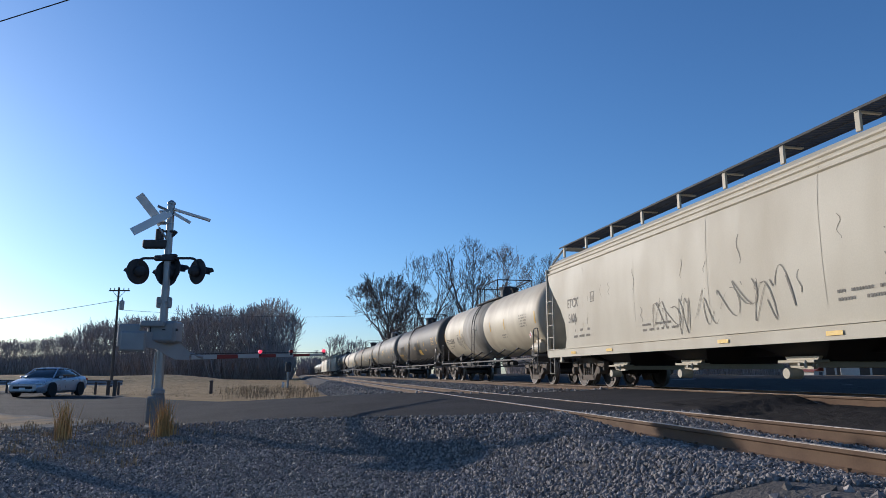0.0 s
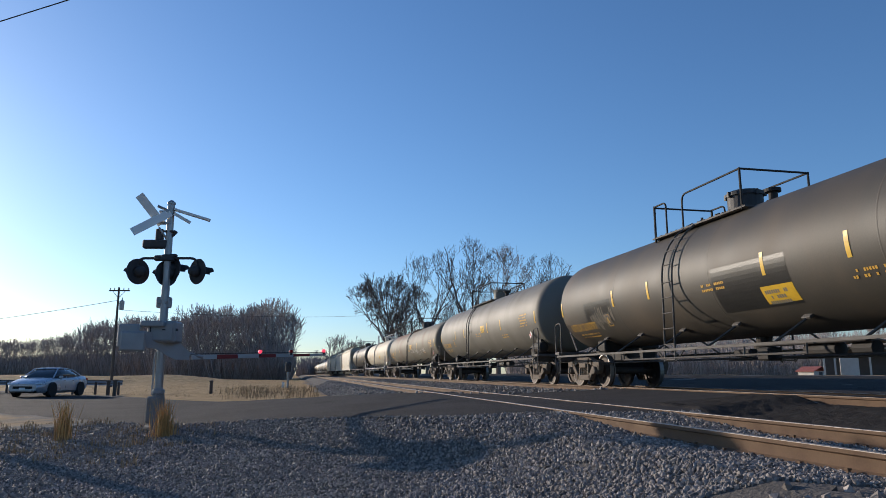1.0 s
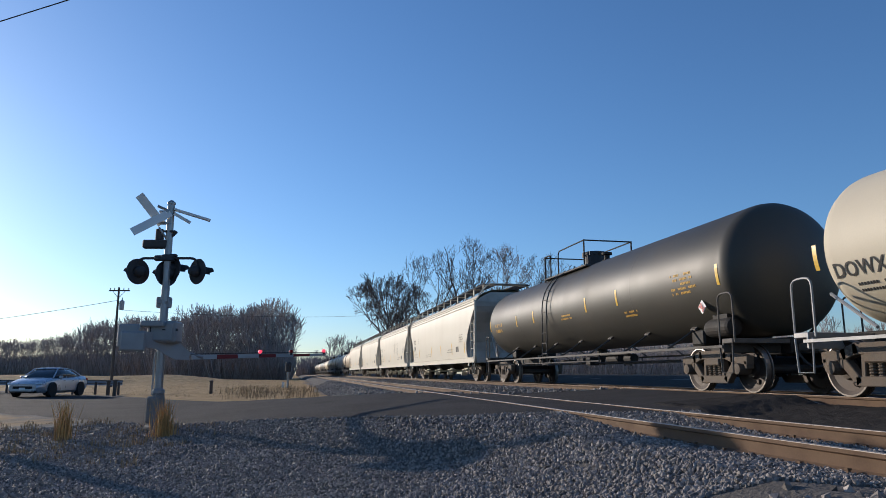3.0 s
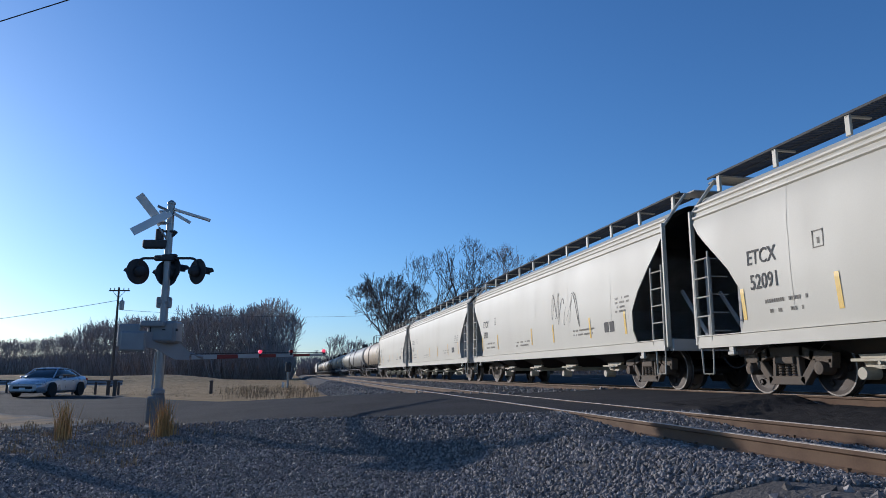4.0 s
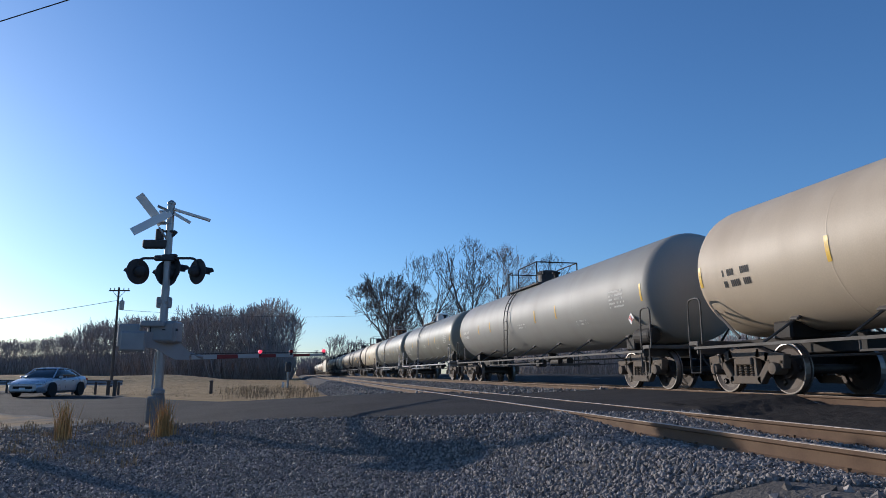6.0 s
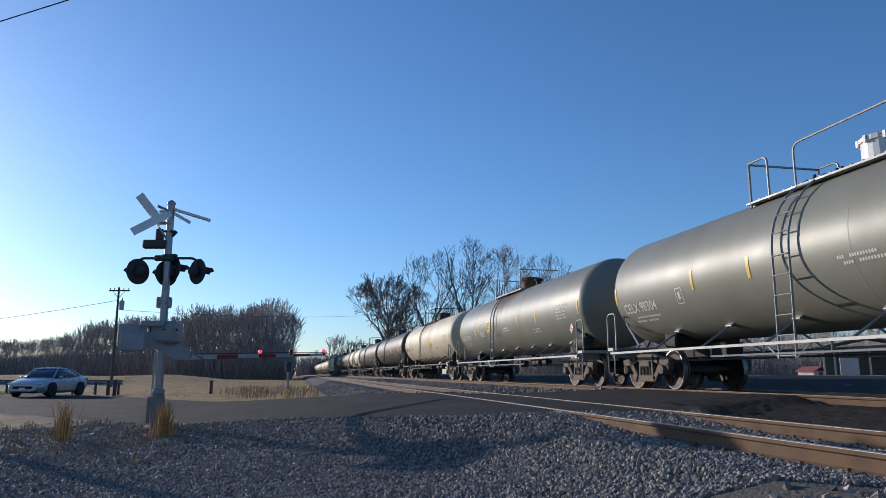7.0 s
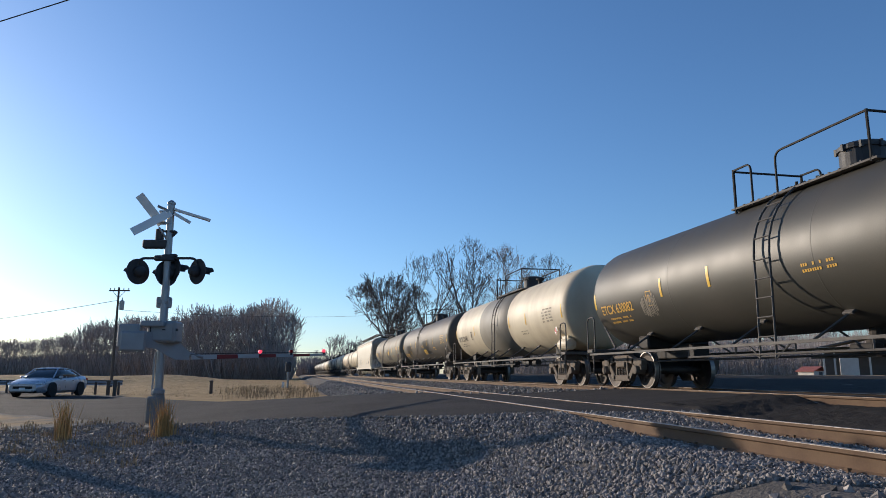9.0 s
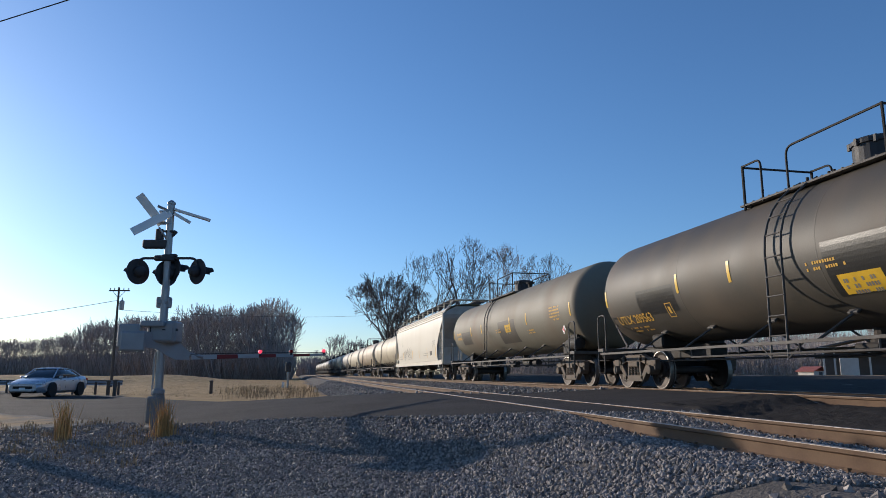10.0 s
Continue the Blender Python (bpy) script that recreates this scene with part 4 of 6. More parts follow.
hopper_car(2.6, 21.8, HOPPER_OLD, "ETCX", "5406", "old cream covered hopper car with scratches and faded lettering", (LETTER_FAINT, -2.2, 1.3, 4.6, 0.75), seed=11, streaks=True)
tank_car(21.8, 39.29, CREAM, "ETCX 623840", LETTER_BLACK, "dirty cream tank car with a grey band and graffiti", band=(1.9, WORN), plat=0.9, graffiti=(LETTER_FAINT, -4.7, -0.85, 2.0, 0.75), seed=12)
tank_car(39.29, 57.7, DUSTY, "UTLX 210797", LETTER_YELLOW, "dusty black tank car with repainted fields and yellow lettering", patch_work=REPAINT, panel=(YELLOW, 1.45, -0.92, 0.85, 0.36), name_v=-0.78, graffiti=(LETTER_FAINT, -6.0, -0.9, 1.4, 0.6), seed=13)
tank_car(57.7, 76.23, DRAB, "UTLX 205473", LETTER_YELLOW, "grey tank car with darker patches and yellow lettering", panel=(YELLOW, 0.6, -0.3, 0.6, 0.3), name_v=-0.62, seed=14)
R, ZC = 1.26, 2.37      # the two long cars are slimmer
tank_car(76.23, 98.7, OLIVE_RUSTED, inset=2.7, plat=-0.15, name_text="UTLX 201922", text_mat=LETTER_YELLOW, label="long weathered olive-brown tank car with chalk scrawls", panel=(YELLOW, 0.6, -0.3, 0.7, 0.34), graffiti=(LETTER_WHITE, 1.0, -0.72, 5.6, 0.4), seed=15)
tank_car(98.7, 118.63, WHITE, "DOWX 73217", LETTER_BLACK, inset=2.1, tip=0.95, plat=0.4, label="long white tank car with crown handrails and a grimy end", top_rail=True, rail=SIGNAL_GREY, panel=(YELLOW, 2.4, -0.62, 0.8, 0.34), seed=16)
R, ZC = 1.35, 2.46
tank_car(118.63, 137.7, BLACK, "", LETTER_YELLOW, "plain black tank car with small yellow stencils", seed=17)
hopper_car(137.7, 156.9, HOPPER_WHITE, "ETCX", "52091", "white covered hopper car with black lettering", seed=18)
hopper_car(156.9, 174.9, HOPPER_WHITE, "ETCX", "5800", "white covered hopper car with outlined graffiti letters", (LETTER_BLACK, 1.6, 1.75, 2.0, 1.15), seed=19)
hopper_car(174.9, 193.4, HOPPER_WHITE, "ETCX", "5422", "white covered hopper car with a sooty smudge", seed=20)
hopper_car(193.4, 211.5, HOPPER_WHITE, "ACFX", "58272", "white covered hopper car with red stencilling", seed=21)
tank_car(211.5, 229.5, TAN, "", LETTER_BLACK, plat=1.3, label="beige tank car with brown stains and yellow strips", panel=(LETTER_FAINT, 5.4, 0.0, 0.9, 0.5), seed=22)
tank_car(229.5, 251.0, GREY, "", LETTER_WHITE, "pale grey tank car with worn stencils", seed=23)
tank_car(251.0, 269.3, GREEN_GREY, "CELX 98304", LETTER_WHITE, name_v=-0.5, label="glossy green-grey tank car with a white manway cover", rail=SIGNAL_GREY, rust_dome="white", seed=24)
marked = tank_car(269.3, 286.9, GREEN_RUSTED, "GATX 29029", LETTER_WHITE, "green-grey tank car with rust runs below the manway", rail=SIGNAL_GREY, rust_dome=True, panel=(YELLOW, -2.6, -0.35, 0.6, 0.5), seed=25)
letters("graffiti", "INDI", on_tank, -3.8, -0.5, 0.33, LETTER_WHITE, marked, "thin white sprayed capitals", 1.1)
tank_car(286.9, 304.85, CREAM_RUSTED, "GATX 81731", LETTER_BLACK, plat=1.0, label="dirty cream tank car with chipped paint", panel=(YELLOW, 1.6, -0.5, 0.8, 0.3), seed=26)
tank_car(304.85, 323.1, BLACK, "ETCX 430062", LETTER_YELLOW, "glossy black tank car with yellow lettering", panel=(YELLOW, 1.6, -0.3, 0.8, 0.3), seed=27)
tank_car(323.1, 342.4, BLACK, "ETCX 630082", LETTER_YELLOW, plat=1.15, label="glossy black tank car with yellow strips and lettering", panel=(YELLOW, 2.4, -0.75, 0.9, 0.2), graffiti=(LETTER_FAINT, -5.9, -0.75, 0.7, 0.6), seed=28)
tank_car(342.4, 359.5, CREAM, "GATX 226442", LETTER_BLACK, plat=0.2, label="cream tank car with a worn grey band", band=(2.1, DRAB), seed=29)
tank_car(359.5, 377.6, DUSTY, "UTLX 209563", LETTER_YELLOW, plat=0.95, label="dusty black tank car with glossy repainted fields", patch_work=REPAINT, panel=(YELLOW, 0.25, -0.95, 0.85, 0.36), name_v=-0.78, seed=30)
tank_car(377.6, 396.0, OLIVE, "", LETTER_YELLOW, "brown-grey dusty tank car with dark patches", patch_work=DUSTY, panel=(YELLOW, 1.0, -0.5, 0.7, 0.3), seed=31)
hopper_car(396.0, 415.0, HOPPER_WHITE, "", "", "pale grey covered hopper car with graffiti", (LETTER_BLACK, -4.5, 1.4, 3.2, 0.8), seed=32)
for k, (paint, words) in enumerate(((CREAM, "cream tank car"), (TAN, "stained tan tank car"), (WHITE, "white tank car"), (GREY, "pale grey tank car"), (CREAM, "cream tank car"), (TAN, "tan tank car"), (GREY, "grey tank car"), (BLACK, "black tank car"), (BLACK, "black tank car"), (DUSTY, "dusty black tank car"), (BLACK, "black tank car"), (DUSTY, "dusty black tank car"))):
    tank_car(415.0 + 18.3 * k, 433.3 + 18.3 * k, paint, label=words + " far back in the freight train", seed=40 + k, far=True)


# ---- crossing signal: local x to the side, y away along the view ----
RED_LAMP = glow("lit_red_lamp", (1.0, 0.05, 0.08), 1.4)
RED_DIM = material("unlit_red_lens", (0.35, 0.02, 0.02), 0.2, scale=9, grain=0.05)


def crossing_signal():
    base = ahead(-6.02, 15.0, -0.78)
    top = tagged(new("crossing_signal"), "grey level crossing signal with lamps, bent crossbuck and lowered gate arm", "crossing signal")
    top.matrix_world = Matrix.Translation(base) @ pose(0, 0, 0, 0, 0, -TURN)

    def p(name, mat, build, label="", parent=None, smooth=False):
        bm = bmesh.new()
        build(bm)
        return part(name, bm, mat, parent or top, label, smooth)
    g = 0.8     # ground to world zero
    p("mast", GALV, lambda bm: lathe(bm, [(0.085, 0.5), (0.085, 3.0), (0.075, 3.02), (0.075, 4.83), (0.09, 4.84), (0.09, 4.88), (0.03, 4.93)], 18, "Z"), smooth=False)

    def foot(bm):
        lathe(bm, [(0.26, -0.15), (0.26, 0.06), (0.22, 0.08), (0.20, 0.36), (0.16, 0.5), (0.13, 0.74), (0.10, 0.76)], 4, "Z")
        box(bm, -0.05, 0, 0.4, 0.3, 0.3, 0.55, 0.04)
    p("mast_base", CONCRETE, foot, "squat grey base casting on concrete")
    p("mast_collar", SIGNAL_GREY, lambda bm: lathe(bm, [(0.09, 0.72), (0.13, 0.74), (0.13, 0.8), (0.09, 0.84)], 16, "Z"))
    p("cable_conduit", GALV, lambda bm: tube(bm, [(-0.13, 0, 0.7), (-0.13, 0, 1.45), (-0.10, 0, 1.6)], 0.025, 8))

    def blade(a, b, w, t=0.012):
        a, b = Vector(a), Vector(b)

        def build(bm):
            d = (b - a)
            m = Matrix.Rotation(math.atan2(d.z, d.x), 4, "Y").inverted()
            c = (a + b) / 2
            yaw = math.atan2(d.y, math.hypot(d.x, d.z))
            box(bm, c.x, c.y, c.z, d.length, t, w, 0.004, m @ Matrix.Rotation(yaw, 4, "Z"))
        return build
    p("crossbuck_blade", SIGN_WHITE, blade((-0.16, -0.05, 4.38), (-0.60, -0.3, 4.98), 0.19), "white sign blade, seen from behind")
    p("crossbuck_blade", SIGN_WHITE, blade((0.02, -0.07, 4.64), (-0.66, -0.37, 4.14), 0.19), "white sign blade, seen from behind")
    p("crossbuck_blade", SIGN_WHITE, blade((0.06, 0.02, 4.73), (0.78, 0.3, 4.54), 0.05, 0.2), "bent white sign blade")
    p("crossbuck_blade", SIGN_WHITE, blade((0.06, 0.0, 4.64), (0.36, 0.2, 4.47), 0.07, 0.2), "bent white sign blade")
    p("crossbuck_clamp", GALV, lambda bm: (box(bm, -0.12, -0.05, 4.66, 0.22, 0.1, 0.05, 0.01), box(bm, -0.1, -0.05, 4.4, 0.26, 0.08, 0.05, 0.01), tube(bm, [(-0.26, -0.1, 4.78), (0.02, 0, 4.66)], 0.03, 6), tube(bm, [(-0.2, -0.1, 4.30), (-0.05, 0, 4.05)], 0.025, 6)))
    p("bell_bracket", SIGNAL_BLACK, lambda bm: (box(bm, -0.21, 0, 4.14, 0.16, 0.12, 0.28, 0.02), box(bm, -0.28, 0, 3.94, 0.56, 0.16, 0.19, 0.03), tube(bm, [(-0.5, 0, 3.98), (0.0, 0, 3.86)], 0.03, 6), box(bm, 0.03, 0, 4.22, 0.24, 0.14, 0.05, 0.01), box(bm, 0.09, 0, 4.16, 0.07, 0.07, 0.2, 0.02, Matrix.Rotation(0.8, 4, "Y"))))
    p("light_arm", SIGNAL_BLACK, lambda bm: (tube(bm, bent((-0.66, 0, 3.42), (-0.66, 0, 3.63), (-0.5, 0, 3.63), 5) + [(0.5, 0, 3.63)] + bent((0.5, 0, 3.63), (0.66, 0, 3.63), (0.66, 0, 3.42), 5), 0.028, 8), lathe(bm, [(0.12, 3.56), (0.15, 3.58), (0.15, 3.68), (0.12, 3.70)], 14, "Z"), box(bm, -0.16, 0, 3.63, 0.26, 0.14, 0.12, 0.03), box(bm, 0.1, 0, 3.69, 0.2, 0.12, 0.06, 0.02)))

    def lamp(x, y, z, turn, r):
        m = pose(x, y, z, 0, 0, turn)      # +y of the lamp is where it shines

        def shield(bm):
            lathe(bm, [(r, -0.012), (r + 0.008, 0), (r, 0.012)], 30, "Y")
        s = p("flasher_lamp", SIGNAL_BLACK, shield, "round black lamp background")
        s.matrix_basis = m

        def housing(bm):
            lathe(bm, [(0.03, -0.2), (0.09, -0.18), (0.12, -0.1), (0.13, 0.02)], 18, "Y")
        p("lamp_housing", SIGNAL_BLACK, housing, "", s, True)

        def hood(bm):
            rows = []
            for k in range(13):
                a = math.radians(-25 + 230 * k / 12)
                c, q = 0.13 * math.cos(a), 0.13 * math.sin(a)
                depth = 0.34 if q > 0 else 0.24
                rows.append([bm.verts.new((c, 0.02, q)), bm.verts.new((c * 0.98, depth, q * 0.95))])
            for a, b in zip(rows, rows[1:]):
                bm.faces.new((a[0], a[1], b[1], b[0]))
            bmesh.ops.solidify(bm, geom=bm.faces[:], thickness=0.008)
        p("lamp_hood", SIGNAL_BLACK, hood, "", s)
        p("lens", RED_DIM, lambda bm: lathe(bm, [(0.11, 0.02), (0.1, 0.035), (0.02, 0.05)], 18, "Y"), "red lens", s)
    lamp(-0.64, 0.02, 3.34, 58, 0.275)
    lamp(-0.06, 0.14, 3.31, 58, 0.275)
    lamp(0.06, 0.16, 3.42, -34, 0.265)
    lamp(0.66, 0.02, 3.34, -34, 0.275)
    p("junction_box", SIGNAL_GREY, lambda bm: (box(bm, -0.02, 0.02, 2.66, 0.31, 0.14, 0.24, 0.025), box(bm, -0.02, -0.07, 2.66, 0.2, 0.02, 0.05)))

    # gate machine, counterweights and arm
    arm_from, arm_to = Vector((0.45, 0.55, 1.50)), Vector((2.78, 4.3, 1.66))
    way = (arm_to - arm_from).normalized()
    yaw = math.degrees(math.atan2(way.y, way.x))

    def machine(bm):
        box(bm, 0.05, 0.0, 2.02, 0.62, 0.42, 0.46, 0.04)
        box(bm, 0.05, -0.22, 2.02, 0.5, 0.03, 0.36, 0.01)
        box(bm, -0.1, -0.2, 2.18, 0.5, 0.3, 0.12, 0.02)
    mc = p("gate_machine", SIGNAL_GREY, machine, "grey aluminium gate machine housing")
    p("machine_latch", SIGNAL_BLACK, lambda bm: (box(bm, 0.12, -0.245, 2.06, 0.06, 0.02, 0.025), box(bm, 0.38, -0.2, 2.06, 0.03, 0.06, 0.05), box(bm, -0.16, -0.245, 2.08, 0.015, 0.02, 0.22)), "", mc)

    def weight(bm):
        box(bm, -0.56, -0.34, 1.93, 0.46, 0.14, 0.48, 0.03)
        box(bm, -0.50, -0.24, 1.93, 0.36, 0.06, 0.42, 0.03)
        tube(bm, [(-0.55, -0.4, 1.93), (-0.55, -0.16, 1.93)], 0.05, 10)
    p("counterweight", SIGNAL_GREY, weight, "grey counterweight plates")
    p("counterweight", SIGNAL_GREY, lambda bm: box(bm, -0.35, -0.62, 1.80, 0.5, 0.16, 0.42, 0.04, Matrix.Rotation(radians(20), 4, "Z")), "grey counterweight plates")

    def bracket(bm):
        a, b = Vector((-0.5, -0.36, 1.80)), arm_from
        prism_pts = [(-0.55, 1.72), (-0.35, 2.02), (0.2, 1.98), (0.62, 1.60), (0.62, 1.44), (0.30, 1.44), (-0.1, 1.66)]
        prism(bm, prism_pts, -0.02, 0.02)
        bmesh.ops.rotate(bm, verts=bm.verts, cent=(0, 0, 0), matrix=Matrix.Rotation(radians(40), 3, "Z"))
        bmesh.ops.translate(bm, verts=bm.verts, vec=(0.02, -0.1, 0))
        n0 = len(bm.verts)
        tube(bm, [(0.2, 0.3, 1.62), arm_from + way * 0.3], 0.045, 8)
    p("arm_bracket", SIGNAL_GREY, bracket, "grey tapered arm bracket")
    length = (arm_to - arm_from).length
    cuts = [0, 0.16, 0.30, 0.45, 0.58, 0.72, 0.86, 1.0]
    up = math.degrees(math.asin(way.z))
    for k, (a, b) in enumerate(zip(cuts, cuts[1:])):
        c = arm_from + (arm_to - arm_from) * (a + b) / 2
        h = 0.105 - 0.04 * (a + b) / 2

        def seg(bm):
            box(bm, 0, 0, 0, length * (b - a), 0.03, h, 0.006)
        s = p("gate_arm", GATE_RED if k % 2 else GATE_WHITE, seg, "red arm stripe" if k % 2 else "white arm stripe")
        s.matrix_basis = Matrix.Translation(c) @ pose(0, 0, 0, 0, -up, yaw)
    for f, lit in ((0.46, True), (0.70, False), (0.985, True)):
        c = arm_from + (arm_to - arm_from) * f + Vector((0, 0, 0.10))
        s = p("arm_lamp", RED_LAMP if lit else RED_DIM, lambda bm: lathe(bm, [(0.02, -0.045), (0.042, -0.04), (0.046, 0), (0.042, 0.04), (0.02, 0.045)], 14, "Y"), "lit red arm lamp" if lit else "red arm lamp")
        s.matrix_basis = Matrix.Translation(c) @ pose(0, 0, 0, 0, 0, yaw - 90 + 60)
        q = p("lamp_body", SIGNAL_BLACK, lambda bm: box(bm, 0, 0, -0.07, 0.06, 0.08, 0.05, 0.01), "", s)
    p("arm_cable", CABLE, lambda bm: tube(bm, [arm_from + Vector((0, -0.03, 0.07)), arm_from + way * 2 + Vector((0, -0.02, 0.075)), arm_to + Vector((0, -0.02, 0.06))], 0.008, 5))


crossing_signal()


def far_signal():
    b = ahead((510 - 784) / 1249 * 62, 62)
    b.z = ground_z(b.x, b.y)
    top = tagged(new("dwarf_signal"), "small black signal on a short grey post beside the track", "railway signal")
    top.matrix_world = Matrix.Translation(b) @ pose(0, 0, 0, 0, 0, -TURN)
    for name, mat, build in (("post", GALV, lambda bm: lathe(bm, [(0.1, 0), (0.1, 1.6)], 10, "Z")), ("head", SIGNAL_BLACK, lambda bm: (box(bm, 0, 0, 1.8, 0.5, 0.3, 0.9, 0.1), lathe(bm, [(0.15, -0.35), (0.15, -0.1)], 12, "Y", (0, 0, 1.95)))), ("marker", SIGN_WHITE, lambda bm: box(bm, -0.4, 0, 0.25, 0.22, 0.1, 0.55, 0.02))):
        bm = bmesh.new()
        build(bm)
        part(name, bm, mat, top)


far_signal()


# ---- poles, posts and wires ----
def utility_pole():
    b = ahead(-30.0, 64.0)
    b.z = ground_z(b.x, b.y) - 0.05
    top = tagged(new("utility_pole"), "weathered wooden utility pole with a grey transformer", "utility pole")
    top.matrix_world = Matrix.Translation(b) @ pose(0, 0, 0, 0, 0, -TURN)
    H = 9.1
    for name, mat, build in (
            ("pole", WOOD_POLE, lambda bm: lathe(bm, [(0.13, 0), (0.12, 3), (0.085, H)], 12, "Z")),
            ("crossarm", WOOD_POLE, lambda bm: (box(bm, 0.05, 0, H - 0.3, 1.9, 0.1, 0.12, 0.01), tube(bm, [(-0.55, 0, H - 0.35), (0, 0, H - 1.0)], 0.025, 5), tube(bm, [(0.6, 0, H - 0.35), (0, 0, H - 1.0)], 0.025, 5))),
            ("transformer", GALV, lambda bm: (lathe(bm, [(0.05, H - 2.1), (0.2, H - 2.08), (0.22, H - 1.3), (0.1, H - 1.2)], 16, "Z", (0.38, 0, 0)), tube(bm, [(0.38, 0, H - 1.2), (0.38, 0, H - 0.95)], 0.04, 6), tube(bm, [(0.0, 0, H - 1.5), (0.38, 0, H - 1.5)], 0.05, 6)))):
        bm = bmesh.new()
        build(bm)
        part(name, bm, mat, top)
    for x in (-0.8, -0.4, 0.45, 0.9):
        bm = bmesh.new()
        lathe(bm, [(0.02, H - 0.24), (0.05, H - 0.18), (0.03, H - 0.12), (0.05, H - 0.08), (0.02, H - 0.04)], 8, "Z", (x, 0, 0))
        part("insulator", bm, GALV, top)
    return b


def wire(a, b, sag, r, label):
    a, b = Vector(a), Vector(b)
    bm = bmesh.new()
    pts = []
    for k in range(25):
        u = k / 24
        q = a.lerp(b, u)
        q.z -= sag * 4 * u * (1 - u)
        pts.append(q)
    tube(bm, pts, r, 5)
    tagged(part("overhead_wire", bm, CABLE), label, "cable")


pole_at = utility_pole()
for dz, dx in ((-1.1, 0.0),):
    wire(pole_at + Vector((dx, 0, 9.0 + dz)), ahead(-75, 62, 3.4 + dz), 0.9, 0.022, "thin black power line on the wooden pole")
wire(pole_at + Vector((0.4, 0, 7.0)), ahead(-9.3, 112, 9.7), 0.5, 0.016, "thin black power line over the field")
for side, depth, h, z in ((-9.4, 13.1, 8.38, 7.28), (23.4, 3.0, 11.6, 10.97)):      # service poles beside the view
    b = ahead(side, depth)
    b.z = ground_z(b.x, b.y) - 0.05
    sp = tagged(new("utility_pole"), "plain wooden service pole with one cable", "utility pole")
    sp.matrix_world = Matrix.Translation(b)
    bm = bmesh.new()
    lathe(bm, [(0.16, 0), (0.14, h * 0.4), (0.10, h)], 12, "Z")
    part("pole", bm, WOOD_POLE, sp)
    bm = bmesh.new()
    tube(bm, [(0, 0, z - b.z - 0.08), (0, 0, z - b.z + 0.08)], 0.15, 10)
    part("cable_clamp", bm, GALV, sp)
wire(ahead(-9.4, 13.1, 7.28), ahead(23.4, 3.0, 10.97), 0.0, 0.012, "thin black cable overhead between two poles")

WALL_DARK = material("dark_boards", (0.10, 0.10, 0.10), 0.8, scale=2, grain=0.15)


def bollard(side, depth, h, mat, label):
    b = ahead(side, depth)
    bm = bmesh.new()
    lathe(bm, [(0.10, -0.1), (0.10, h - 0.06), (0.13, h - 0.05), (0.13, h), (0.02, h + 0.03)], 12, "Z")
    ob = part("fence_post", bm, mat)
    ob.location = (b.x, b.y, ground_z(b.x, b.y))
    tagged(ob, label, "post")


bollard(-17.6, 38.0, 0.85, WOOD_POLE, "short dark wooden post at the road edge")
bollard(-18.9, 40.0, 0.8, WOOD_POLE, "short dark wooden post at the road edge")
bollard(-14.4, 44.0, 0.8, WOOD_POLE, "short dark wooden post in dry grass")

# ---- parked sedan ----
CAR_PAINT = material("silver_blue_car_paint", (0.42, 0.45, 0.50), 0.28, metal=0.5, scale=2, stains=0.1, grain=0.03, bump=0)
GLASS_DARK = material("tinted_car_glass", (0.03, 0.04, 0.05), 0.08, scale=3, stains=0.1, grain=0.02, bump=0, spec=0.8)
TYRE = material("tyre_rubber", (0.02, 0.02, 0.02), 0.8, scale=10)
CHROME = material("bright_trim", (0.7, 0.7, 0.72), 0.15, metal=1.0, scale=5, grain=0.03, bump=0)
LAMP_CLEAR = material("clear_lamp", (0.75, 0.78, 0.8), 0.1, scale=8, grain=0.03, bump=0)
LAMP_RED = material("red_tail_lamp", (0.4, 0.02, 0.02), 0.2, scale=8, grain=0.03, bump=0)


